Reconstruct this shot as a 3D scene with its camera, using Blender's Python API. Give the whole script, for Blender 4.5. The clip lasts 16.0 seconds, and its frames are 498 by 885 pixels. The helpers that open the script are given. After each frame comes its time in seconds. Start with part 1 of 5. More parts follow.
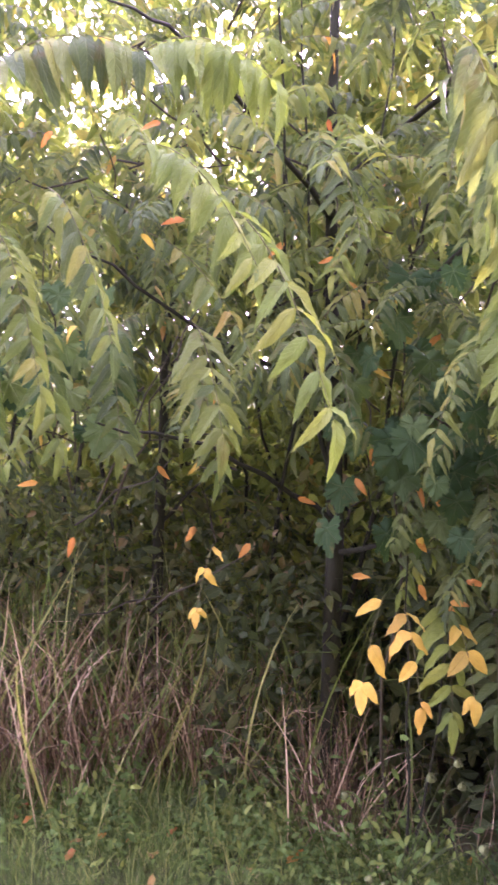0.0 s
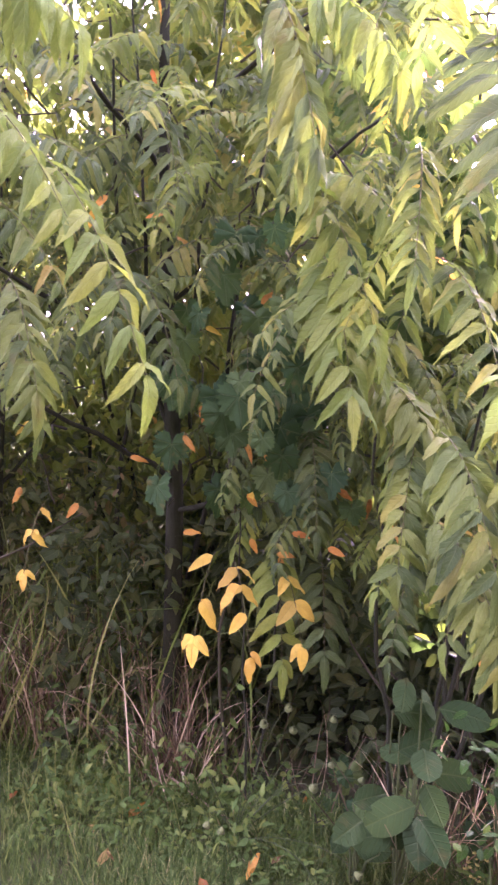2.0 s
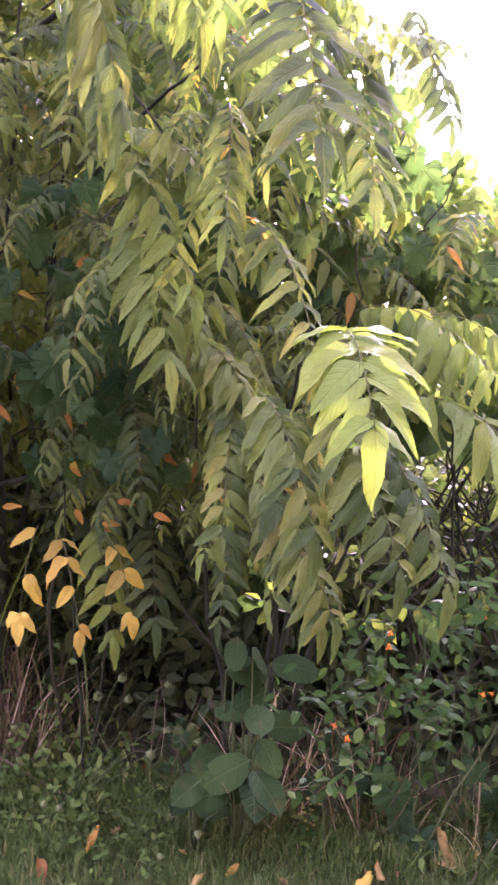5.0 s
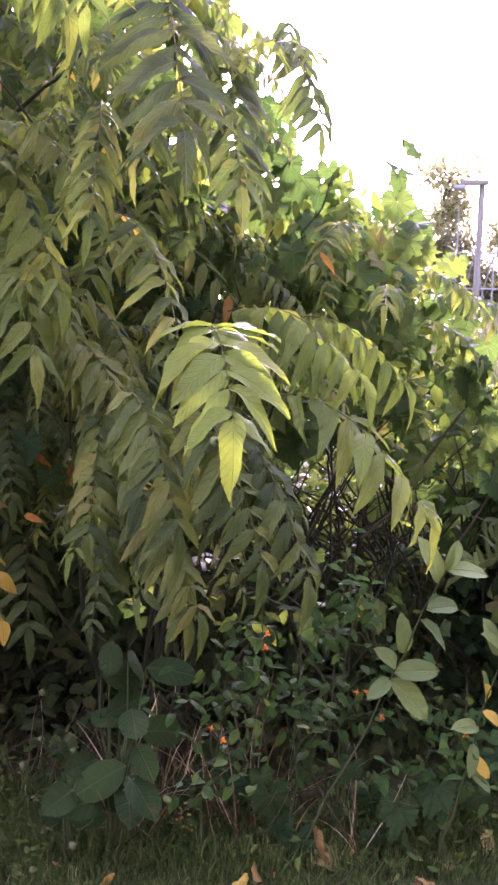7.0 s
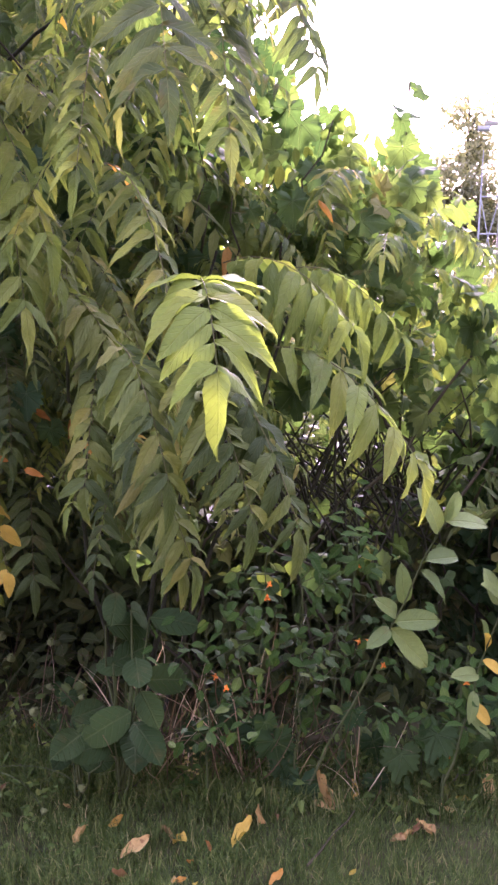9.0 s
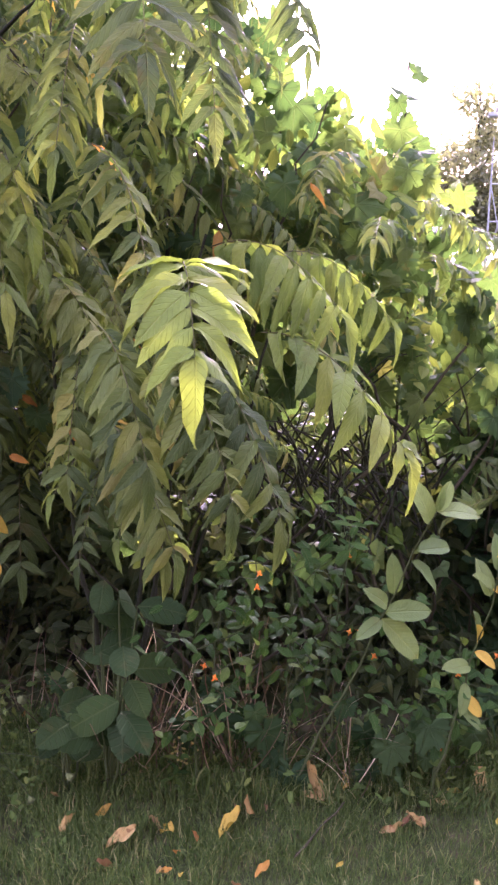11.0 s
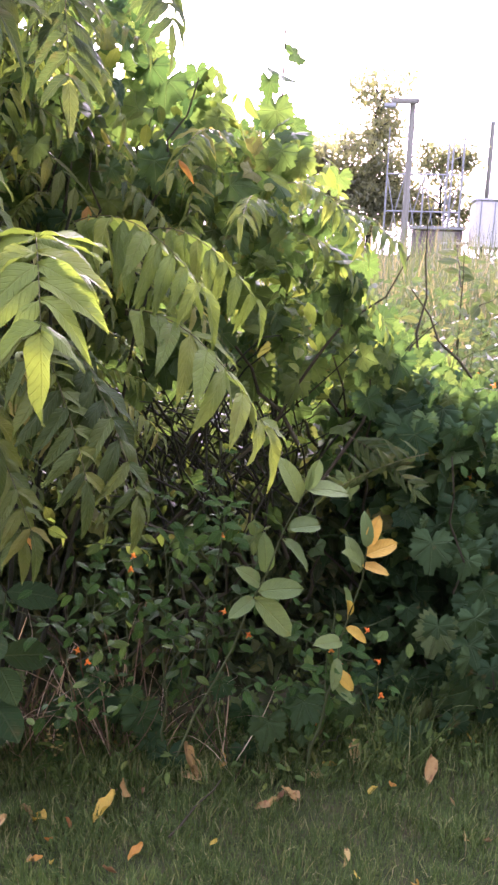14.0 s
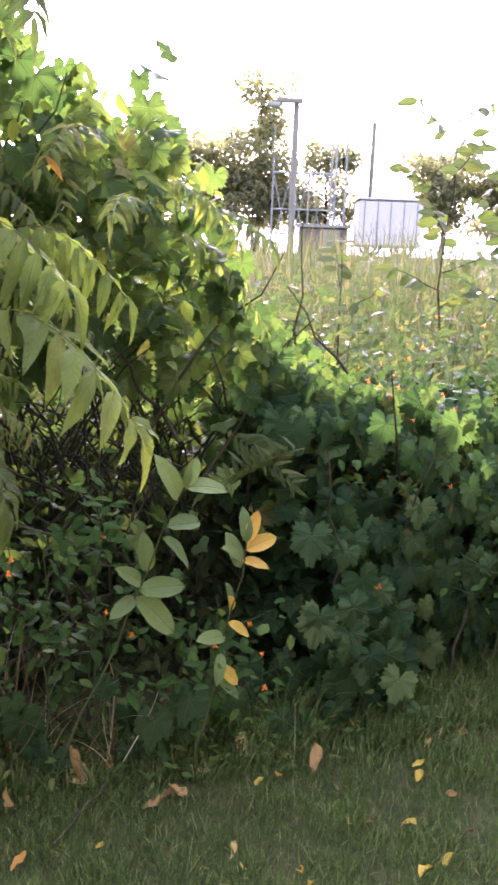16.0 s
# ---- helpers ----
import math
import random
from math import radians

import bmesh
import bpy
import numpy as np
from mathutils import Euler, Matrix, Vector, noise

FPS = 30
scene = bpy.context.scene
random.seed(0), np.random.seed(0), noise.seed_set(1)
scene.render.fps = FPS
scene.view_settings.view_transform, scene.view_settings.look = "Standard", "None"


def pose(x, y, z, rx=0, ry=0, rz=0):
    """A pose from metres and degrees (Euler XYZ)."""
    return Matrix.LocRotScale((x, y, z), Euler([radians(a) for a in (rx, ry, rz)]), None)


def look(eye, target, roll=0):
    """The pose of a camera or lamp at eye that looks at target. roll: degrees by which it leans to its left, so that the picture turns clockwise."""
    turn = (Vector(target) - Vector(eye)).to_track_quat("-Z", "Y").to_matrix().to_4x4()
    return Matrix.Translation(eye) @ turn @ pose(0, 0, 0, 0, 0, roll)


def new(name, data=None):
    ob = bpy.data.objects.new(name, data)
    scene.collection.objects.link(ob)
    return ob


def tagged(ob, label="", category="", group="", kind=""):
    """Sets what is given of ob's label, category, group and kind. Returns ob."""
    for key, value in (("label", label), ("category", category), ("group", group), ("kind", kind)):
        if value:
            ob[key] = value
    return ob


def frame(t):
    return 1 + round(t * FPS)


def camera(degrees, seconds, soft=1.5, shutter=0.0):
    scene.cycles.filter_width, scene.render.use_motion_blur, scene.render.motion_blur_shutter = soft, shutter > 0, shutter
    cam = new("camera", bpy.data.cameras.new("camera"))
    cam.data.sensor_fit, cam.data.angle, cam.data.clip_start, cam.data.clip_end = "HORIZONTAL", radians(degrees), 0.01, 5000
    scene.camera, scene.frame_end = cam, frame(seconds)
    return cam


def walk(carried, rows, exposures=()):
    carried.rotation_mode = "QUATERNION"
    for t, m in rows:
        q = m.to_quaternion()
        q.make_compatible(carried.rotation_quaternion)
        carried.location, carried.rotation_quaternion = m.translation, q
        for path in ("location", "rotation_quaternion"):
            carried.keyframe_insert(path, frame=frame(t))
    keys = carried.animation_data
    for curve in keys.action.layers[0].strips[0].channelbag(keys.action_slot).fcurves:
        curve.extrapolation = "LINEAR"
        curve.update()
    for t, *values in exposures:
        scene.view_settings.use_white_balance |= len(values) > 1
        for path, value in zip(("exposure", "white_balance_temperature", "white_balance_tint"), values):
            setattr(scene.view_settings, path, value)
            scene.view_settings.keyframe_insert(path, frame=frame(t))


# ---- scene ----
cam = camera(32.6, 16.0, 2.6, 0.5)
METRES, EYE, TILT, LEAN, TURN = 0.65, 1.5, -4.7, -1.0, 0.0
ROWS = [
    (0.0, 0.0, 0.0, 0.0, 0.0, 0.0, -0.0),
    (0.5, -0.0009, 0.0194, -0.0132, -3.11, -0.59, 0.12),
    (1.0, 0.0116, 0.0243, -0.0268, -7.05, -1.96, 0.21),
    (1.5, 0.0699, 0.0034, -0.0169, -8.82, -2.53, 0.26),
    (2.0, 0.1416, -0.0069, -0.0163, -9.02, -2.65, 0.62),
    (2.5, 0.2036, -0.0025, -0.0304, -9.29, -3.44, 0.92),
    (3.0, 0.2043, -0.0092, -0.0378, -10.8, -4.13, 0.16),
    (3.5, 0.1929, -0.0067, -0.0312, -13.26, -4.35, 0.72),
    (6.0, 0.2098, 0.0303, -0.0398, -23.93, -4.78, 1.86),
    (6.5, 0.2547, -0.0173, -0.0474, -25.46, -4.23, 1.52),
    (7.0, 0.2892, -0.0322, -0.1024, -26.57, -4.03, 1.57),
    (7.5, 0.3313, -0.0447, -0.0736, -26.7, -5.63, 2.13),
    (8.0, 0.3419, -0.0584, -0.0667, -27.09, -6.3, 2.25),
    (8.5, 0.337, -0.0608, -0.1001, -26.79, -6.39, 1.92),
    (9.0, 0.37, -0.0681, -0.0973, -25.1, -7.31, 2.23),
    (11.5, 0.4696, -0.0404, -0.1104, -24.57, -8.36, 1.89),
    (12.0, 0.4912, -0.0091, -0.1139, -28.11, -9.01, 1.54),
    (12.5, 0.5044, -0.0332, -0.1231, -29.78, -9.06, 0.97),
    (13.0, 0.5437, -0.0613, -0.1213, -30.18, -9.1, 0.98),
    (13.5, 0.5755, -0.0905, -0.1432, -30.37, -8.99, 1.32),
    (14.0, 0.5646, -0.0966, -0.1355, -30.98, -9.23, 1.35),
    (14.5, 0.587, -0.1186, -0.1258, -31.75, -9.31, 1.42),
    (15.0, 0.5937, -0.1361, -0.1185, -33.55, -9.52, 1.58),
    (15.5, 0.6066, -0.1422, -0.1285, -35.89, -9.54, 1.69),
    (16.0, 0.6108, -0.1416, -0.1337, -38.19, -9.6, 1.52),
]
walk(cam, [(t, pose(0, 0, EYE, TILT, LEAN, TURN) @ pose(METRES * x, METRES * y, METRES * z, 90 + pitch, roll, yaw)) for t, x, y, z, yaw, pitch, roll in ROWS],
     exposures=[(0.0, 4.74, 5650, 90), (3.5, 4.68, 5650, 93), (6.0, 3.8, 5620, 85), (7.0, 3.52, 5580, 83), (9.0, 3.72, 5580, 83), (11.5, 3.82, 5580, 83), (12.0, 3.68, 5580, 82), (12.5, 3.62, 5580, 80), (16.0, 3.4, 5600, 62)])

# ---- light: hazy low sun ahead to the right, bright white sky ----
SUN_AZ, SUN_EL = 36.0, 27.0
world = bpy.data.worlds.new("hazy_sky")
scene.world = world
world.use_nodes = True
wn, wl = world.node_tree.nodes, world.node_tree.links
wn.clear()
sky = wn.new("ShaderNodeTexSky")
sky.sky_type, sky.sun_disc = "NISHITA", False
sky.sun_elevation, sky.sun_rotation = radians(SUN_EL), radians(SUN_AZ)
sky.air_density, sky.dust_density, sky.ozone_density = 1.0, 6.0, 0.6
hazy = wn.new("ShaderNodeMix")
hazy.data_type = "RGBA"
hazy.inputs[0].default_value = 0.45
hazy.inputs[7].default_value = (11.0, 11.2, 11.4, 1)
bg = wn.new("ShaderNodeBackground")
bg.inputs["Strength"].default_value = 0.1
wo = wn.new("ShaderNodeOutputWorld")
wl.new(sky.outputs[0], hazy.inputs[6])
wl.new(hazy.outputs[2], bg.inputs["Color"])
wl.new(bg.outputs[0], wo.inputs[0])
sun_data = bpy.data.lights.new("sun", "SUN")
sun_data.energy, sun_data.angle, sun_data.color = 3.4, radians(10), (1.0, 0.93, 0.8)
sun = new("sun", sun_data)
_a, _e = radians(SUN_AZ), radians(SUN_EL)
SUN_DIR = Vector((math.sin(_a) * math.cos(_e), math.cos(_a) * math.cos(_e), math.sin(_e)))
sun.matrix_world = look(SUN_DIR * 40, (0, 0, 0))


# ---- materials ----
class Net:
    """A small node-tree writer."""

    def __init__(self, name):
        self.mat = bpy.data.materials.new(name)
        self.mat.use_nodes = True
        self.t = self.mat.node_tree
        self.t.nodes.clear()
        self.out = self.t.nodes.new("ShaderNodeOutputMaterial")

    def node(self, kind, **inputs):
        n = self.t.nodes.new("ShaderNode" + kind)
        for k, v in inputs.items():
            self.put(n.inputs[k.replace("_", " ")], v)
        return n

    def put(self, socket, v):
        if isinstance(v, bpy.types.NodeSocket):
            self.t.links.new(v, socket)
        else:
            socket.default_value = v

    def math(self, op, a, b=0.0, c=0.0):
        n = self.t.nodes.new("ShaderNodeMath")
        n.operation = op
        for i, v in enumerate((a, b, c)):
            self.put(n.inputs[i], v)
        return n.outputs[0]

    def mix(self, f, a, b, blend="MIX"):
        n = self.t.nodes.new("ShaderNodeMix")
        n.data_type, n.blend_type = "RGBA", blend
        self.put(n.inputs[0], f)
        self.put(n.inputs[6], a)
        self.put(n.inputs[7], b)
        return n.outputs[2]

    def ramp(self, f, stops, mode="LINEAR"):
        n = self.t.nodes.new("ShaderNodeValToRGB")
        r = n.color_ramp
        r.interpolation = mode
        while len(r.elements) < len(stops):
            r.elements.new(0.5)
        for e, (p, c) in zip(r.elements, stops):
            e.position, e.color = p, (*c, 1)
        self.put(n.inputs[0], f)
        return n.outputs[0]

    def noise(self, scale, detail=3.0, vec=None, rough=0.55):
        n = self.node("TexNoise", Scale=scale, Detail=detail, Roughness=rough)
        n.noise_dimensions = "3D"
        self.t.links.new(vec if vec else self.pos(), n.inputs["Vector"])
        return n.outputs["Fac"]

    def pos(self):
        return self.t.nodes.new("ShaderNodeNewGeometry").outputs["Position"]

    def random(self):
        a = self.t.nodes.new("ShaderNodeObjectInfo").outputs["Random"]
        b = self.t.nodes.new("ShaderNodeNewGeometry").outputs["Random Per Island"]
        return self.math("FRACT", self.math("ADD", self.math("MULTIPLY", a, 7.31), b))

    def bump(self, height, strength, distance=0.002):
        return self.node("Bump", Height=height, Strength=strength, Distance=distance).outputs[0]

    def done(self, shader):
        self.t.links.new(shader, self.out.inputs[0])
        return self.mat


def leaf_material(name, stops, trans=0.48, rough=0.58, veins=9.0, vein_gain=0.2, spots=0.25, glow=(1.5, 1.36, 0.7), gloss=0.14, patch=14.0):
    """Leaf: colour by island, midrib and side veins, brown blotches, light passing through."""
    n = Net(name)
    rnd = n.random()
    base = n.ramp(rnd, stops)
    uv = n.t.nodes.new("ShaderNodeTexCoord").outputs["UV"]
    sep = n.node("SeparateXYZ", Vector=uv)
    u, v = sep.outputs[0], sep.outputs[1]
    side = n.math("ABSOLUTE", n.math("SUBTRACT", v, 0.5))
    rib = n.math("SUBTRACT", 1.0, n.math("MINIMUM", n.math("MULTIPLY", side, 22.0), 1.0))
    saw = n.math("FRACT", n.math("SUBTRACT", n.math("MULTIPLY", u, veins), n.math("MULTIPLY", side, veins * 0.45)))
    line = n.math("SUBTRACT", 1.0, n.math("MINIMUM", n.math("MULTIPLY", n.math("ABSOLUTE", n.math("SUBTRACT", saw, 0.5)), 7.0), 1.0))
    vein = n.math("MAXIMUM", rib, n.math("MULTIPLY", line, 0.55))
    grain = n.noise(90.0, 3.0)
    blotch = n.noise(patch, 4.0)
    col = n.mix(n.math("MULTIPLY", grain, 0.35), base, (0.02, 0.035, 0.01, 1))
    col = n.mix(n.math("MULTIPLY", vein, vein_gain), col, n.mix(0.5, base, (0.35, 0.42, 0.16, 1)))
    stain = n.math("MULTIPLY", n.math("MULTIPLY", n.math("SUBTRACT", blotch, 0.6), 9.0), spots)
    stain = n.math("MINIMUM", n.math("MAXIMUM", stain, 0.0), 0.7)
    col = n.mix(stain, col, (0.13, 0.075, 0.025, 1))
    nor = n.bump(n.math("ADD", n.math("MULTIPLY", vein, -0.7), n.math("MULTIPLY", grain, 0.5)), 0.7, 0.004)
    face = n.node("BsdfPrincipled", Base_Color=col, Roughness=n.math("ADD", rough - 0.1, n.math("MULTIPLY", blotch, 0.25)), Normal=nor)
    face.inputs["Specular IOR Level"].default_value = gloss
    through_col = n.mix(1.0, col, (*glow, 1), "MULTIPLY")
    thin = n.node("BsdfTranslucent", Color=through_col, Normal=nor)
    m = n.node("MixShader", Fac=trans)
    n.t.links.new(face.outputs[0], m.inputs[1])
    n.t.links.new(thin.outputs[0], m.inputs[2])
    return n.done(m.outputs[0])


def lobed_material(name, stops, trans=0.4, rough=0.75):
    """Lobed leaf with veins that fan out from the stalk."""
    n = Net(name)
    base = n.ramp(n.random(), stops)
    uv = n.t.nodes.new("ShaderNodeTexCoord").outputs["UV"]
    sep = n.node("SeparateXYZ", Vector=uv)
    x, y = n.math("SUBTRACT", sep.outputs[0], 0.35), n.math("SUBTRACT", sep.outputs[1], 0.5)
    y = n.math("MULTIPLY", y, 1.3)
    near = 1.0
    for a in (0.0, 0.8, -0.8, 1.75, -1.75):
        along = n.math("ADD", n.math("MULTIPLY", x, math.cos(a)), n.math("MULTIPLY", y, math.sin(a)))
        off = n.math("ABSOLUTE", n.math("SUBTRACT", n.math("MULTIPLY", y, math.cos(a)), n.math("MULTIPLY", x, math.sin(a))))
        rib = n.math("ADD", n.math("MULTIPLY", off, 60.0), n.math("MULTIPLY", n.math("LESS_THAN", along, 0.0), 5.0))
        small = n.math("ABSOLUTE", n.math("SUBTRACT", n.math("FRACT", n.math("SUBTRACT", n.math("MULTIPLY", along, 11.0), n.math("MULTIPLY", off, 9.0))), 0.5))
        small = n.math("ADD", n.math("MULTIPLY", small, 9.0), n.math("ADD", n.math("MULTIPLY", off, 6.0), n.math("MULTIPLY", n.math("LESS_THAN", along, 0.0), 5.0)))
        near = n.math("MINIMUM", near, n.math("MINIMUM", rib, n.math("ADD", small, 0.35)))
    vein = n.math("SUBTRACT", 1.0, near)
    grain, blotch = n.noise(90.0, 3.0), n.noise(16.0, 4.0)
    col = n.mix(n.math("MULTIPLY", grain, 0.4), base, (0.02, 0.04, 0.015, 1))
    col = n.mix(n.math("MULTIPLY", vein, 0.22), col, n.mix(0.5, base, (0.26, 0.34, 0.16, 1)))
    stain = n.math("MINIMUM", n.math("MAXIMUM", n.math("MULTIPLY", n.math("SUBTRACT", blotch, 0.64), 5.0), 0.0), 0.6)
    col = n.mix(stain, col, (0.16, 0.11, 0.03, 1))
    nor = n.bump(n.math("ADD", n.math("MULTIPLY", vein, -1.0), n.math("ADD", n.math("MULTIPLY", grain, 0.4), n.math("MULTIPLY", blotch, 1.6))), 0.75, 0.005)
    face = n.node("BsdfPrincipled", Base_Color=col, Roughness=n.math("ADD", rough - 0.1, n.math("MULTIPLY", blotch, 0.25)), Normal=nor)
    face.inputs["Specular IOR Level"].default_value = 0.05
    thin = n.node("BsdfTranslucent", Color=n.mix(1.0, col, (1.45, 1.4, 0.6, 1), "MULTIPLY"), Normal=nor)
    m = n.node("MixShader", Fac=trans)
    n.t.links.new(face.outputs[0], m.inputs[1])
    n.t.links.new(thin.outputs[0], m.inputs[2])
    return n.done(m.outputs[0])


def plain_material(name, a, b, rough=0.8, scale=20.0, fine=160.0, bump=0.4, metal=0.0, spread=0.3, stretch=None):
    """Two-tone surface with coarse and fine variation, and a tone of its own for each piece."""
    n = Net(name)
    vec = n.pos()
    if stretch:
        vec = n.node("Mapping", Vector=vec, Scale=stretch).outputs[0]
    coarse, grain = n.noise(scale, 4.0, vec), n.noise(fine, 3.0, vec)
    f = n.math("ADD", n.math("MULTIPLY", coarse, 0.65), n.math("MULTIPLY", grain, 0.35))
    f = n.math("MULTIPLY_ADD", n.math("SUBTRACT", f, 0.5), 2.2, 0.5)
    col = n.mix(n.math("MINIMUM", n.math("MAXIMUM", f, 0.0), 1.0), (*a, 1), (*b, 1))
    col = n.mix(n.math("MULTIPLY", n.random(), spread), col, (a[0] * 0.45, a[1] * 0.45, a[2] * 0.45, 1))
    p = n.node("BsdfPrincipled", Base_Color=col, Roughness=rough, Metallic=metal, Normal=n.bump(f, bump, 0.003))
    p.inputs["Specular IOR Level"].default_value = 0.12
    return n.done(p.outputs[0])


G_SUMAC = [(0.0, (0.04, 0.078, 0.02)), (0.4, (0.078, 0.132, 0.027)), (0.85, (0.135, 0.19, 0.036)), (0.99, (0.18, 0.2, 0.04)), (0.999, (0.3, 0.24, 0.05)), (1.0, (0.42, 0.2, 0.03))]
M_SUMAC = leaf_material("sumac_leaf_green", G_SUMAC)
# Lighter copies of the sumac green: sunlight on the leaves put into colour.
M_LIGHT = leaf_material("sumac_leaf_sunlit_green", [(0.0, (0.115, 0.19, 0.025)), (0.6, (0.14, 0.22, 0.03)), (1.0, (0.175, 0.235, 0.035))], trans=0.5, spots=0.08)
M_MID = leaf_material("leaf_lit_green", [(0.0, (0.085, 0.15, 0.024)), (0.6, (0.125, 0.2, 0.03)), (1.0, (0.175, 0.23, 0.036))], trans=0.5, spots=0.12)
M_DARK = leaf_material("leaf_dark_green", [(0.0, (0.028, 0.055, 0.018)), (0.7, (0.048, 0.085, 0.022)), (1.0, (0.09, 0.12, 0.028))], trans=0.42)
# Darker copy of the sumac green, for fronds painted as if in shade.
M_SHADE = leaf_material("sumac_leaf_shaded_green", [(0.0, (0.03, 0.062, 0.016)), (0.6, (0.05, 0.092, 0.02)), (1.0, (0.085, 0.13, 0.026))], trans=0.42)
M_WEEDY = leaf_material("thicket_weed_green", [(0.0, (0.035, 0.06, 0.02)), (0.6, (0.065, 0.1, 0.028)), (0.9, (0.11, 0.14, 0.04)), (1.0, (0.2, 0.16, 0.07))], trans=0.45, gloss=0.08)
M_YELLOW = leaf_material("leaf_turned_yellow", [(0.0, (0.52, 0.4, 0.045)), (0.6, (0.57, 0.46, 0.065)), (0.85, (0.47, 0.3, 0.045)), (1.0, (0.3, 0.3, 0.055))], spots=0.5, glow=(1.3, 1.2, 0.5))
M_ORANGE = leaf_material("leaf_turned_orange", [(0.0, (0.42, 0.18, 0.035)), (0.6, (0.5, 0.29, 0.045)), (1.0, (0.27, 0.11, 0.035))], spots=0.9, glow=(1.3, 1.1, 0.5))
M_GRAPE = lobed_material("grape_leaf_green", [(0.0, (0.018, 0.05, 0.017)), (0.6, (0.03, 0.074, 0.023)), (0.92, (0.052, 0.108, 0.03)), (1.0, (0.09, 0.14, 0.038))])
# Lighter copy of the grape leaf, with the backlight put into its colour.
M_GRAPE_LIT = lobed_material("grape_leaf_sunlit_green", [(0.0, (0.036, 0.08, 0.024)), (0.5, (0.06, 0.118, 0.03)), (0.97, (0.105, 0.165, 0.04)), (1.0, (0.17, 0.18, 0.05))], trans=0.45, rough=0.7)
M_MILK = leaf_material("milkweed_leaf_pale_green", [(0.0, (0.085, 0.165, 0.045)), (1.0, (0.14, 0.225, 0.058))], veins=14.0, rough=0.6, spots=0.2, trans=0.4)
M_WILD = leaf_material("meadow_weed_green", [(0.0, (0.034, 0.072, 0.026)), (0.7, (0.056, 0.098, 0.034)), (1.0, (0.11, 0.13, 0.045))], veins=6.0, spots=0.1, trans=0.38)
M_JEWEL = leaf_material("jewelweed_leaf_green", [(0.0, (0.015, 0.054, 0.009)), (0.8, (0.03, 0.09, 0.013)), (1.0, (0.07, 0.13, 0.02))], veins=6.0, spots=0.08, trans=0.4, gloss=0.05)
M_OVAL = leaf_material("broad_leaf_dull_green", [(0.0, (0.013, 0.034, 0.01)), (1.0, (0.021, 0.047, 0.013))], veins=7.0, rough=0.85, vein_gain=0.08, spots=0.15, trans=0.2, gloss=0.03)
M_FAR = leaf_material("distant_tree_leaf", [(0.0, (0.09, 0.115, 0.06)), (1.0, (0.14, 0.16, 0.08))], spots=0.0, trans=0.62)
M_FALLEN = leaf_material("fallen_leaf_brown", [(0.0, (0.24, 0.165, 0.04)), (0.4, (0.36, 0.27, 0.07)), (0.7, (0.13, 0.07, 0.025)), (1.0, (0.47, 0.37, 0.11))], trans=0.15, rough=0.8, spots=1.2, patch=55.0, glow=(1.2, 1.0, 0.6))
M_BLADE = leaf_material("grass_blade_green", [(0.0, (0.03, 0.07, 0.013)), (0.6, (0.068, 0.13, 0.025)), (0.93, (0.145, 0.205, 0.052)), (1.0, (0.3, 0.29, 0.12))], veins=0.0, spots=0.1, trans=0.3, gloss=0.06)
M_TALL = leaf_material("long_grass_fresh_green", [(0.0, (0.065, 0.13, 0.025)), (0.6, (0.12, 0.2, 0.04)), (1.0, (0.24, 0.28, 0.075))], veins=0.0, spots=0.15, trans=0.4, gloss=0.06)
M_FRESH = leaf_material("small_weed_fresh_green", [(0.0, (0.05, 0.11, 0.022)), (0.7, (0.09, 0.175, 0.034)), (1.0, (0.17, 0.24, 0.045))], veins=6.0, spots=0.1, trans=0.42, gloss=0.08)
M_STRAW = leaf_material("dry_grass_blade", [(0.0, (0.055, 0.043, 0.02)), (0.5, (0.14, 0.11, 0.052)), (0.8, (0.34, 0.285, 0.135)), (1.0, (0.6, 0.54, 0.3))], veins=0.0, rough=0.7, spots=0.4, trans=0.3, gloss=0.06, glow=(1.2, 1.0, 0.7))
M_REED = leaf_material("reed_blade", [(0.0, (0.045, 0.075, 0.03)), (0.6, (0.075, 0.102, 0.042)), (1.0, (0.17, 0.16, 0.085))], veins=0.0, spots=0.2, trans=0.35, glow=(1.2, 1.1, 0.6))
M_FLOWER = leaf_material("jewelweed_petal_orange", [(0.0, (0.75, 0.22, 0.02)), (1.0, (0.8, 0.36, 0.04))], veins=4.0, spots=0.1, trans=0.35, glow=(1.2, 0.9, 0.4))
M_BUD = plain_material("seed_head_pale_green", (0.06, 0.1, 0.025), (0.12, 0.15, 0.05), 0.8, 60, 300, 0.8)
M_GOLD = plain_material("goldenrod_flower", (0.22, 0.24, 0.05), (0.38, 0.34, 0.07), 0.8, 80, 300, 0.6)
M_BARK = plain_material("bark_dark_brown", (0.0105, 0.0135, 0.0055), (0.03, 0.037, 0.016), 0.9, 18, 90, 0.9, stretch=(3.0, 3.0, 0.6))
M_TWIG = plain_material("twig_brown", (0.02, 0.023, 0.009), (0.055, 0.056, 0.024), 0.85, 30, 150, 0.5)
M_STALK = plain_material("leaf_stalk_green", (0.055, 0.075, 0.02), (0.095, 0.09, 0.028), 0.8, 25, 150, 0.2)
M_GSTEM = plain_material("green_stem", (0.035, 0.06, 0.016), (0.06, 0.085, 0.024), 0.8, 25, 150, 0.2)
M_DRYSTEM = plain_material("dry_stem", (0.3, 0.21, 0.12), (0.45, 0.34, 0.2), 0.75, 30, 200, 0.4)
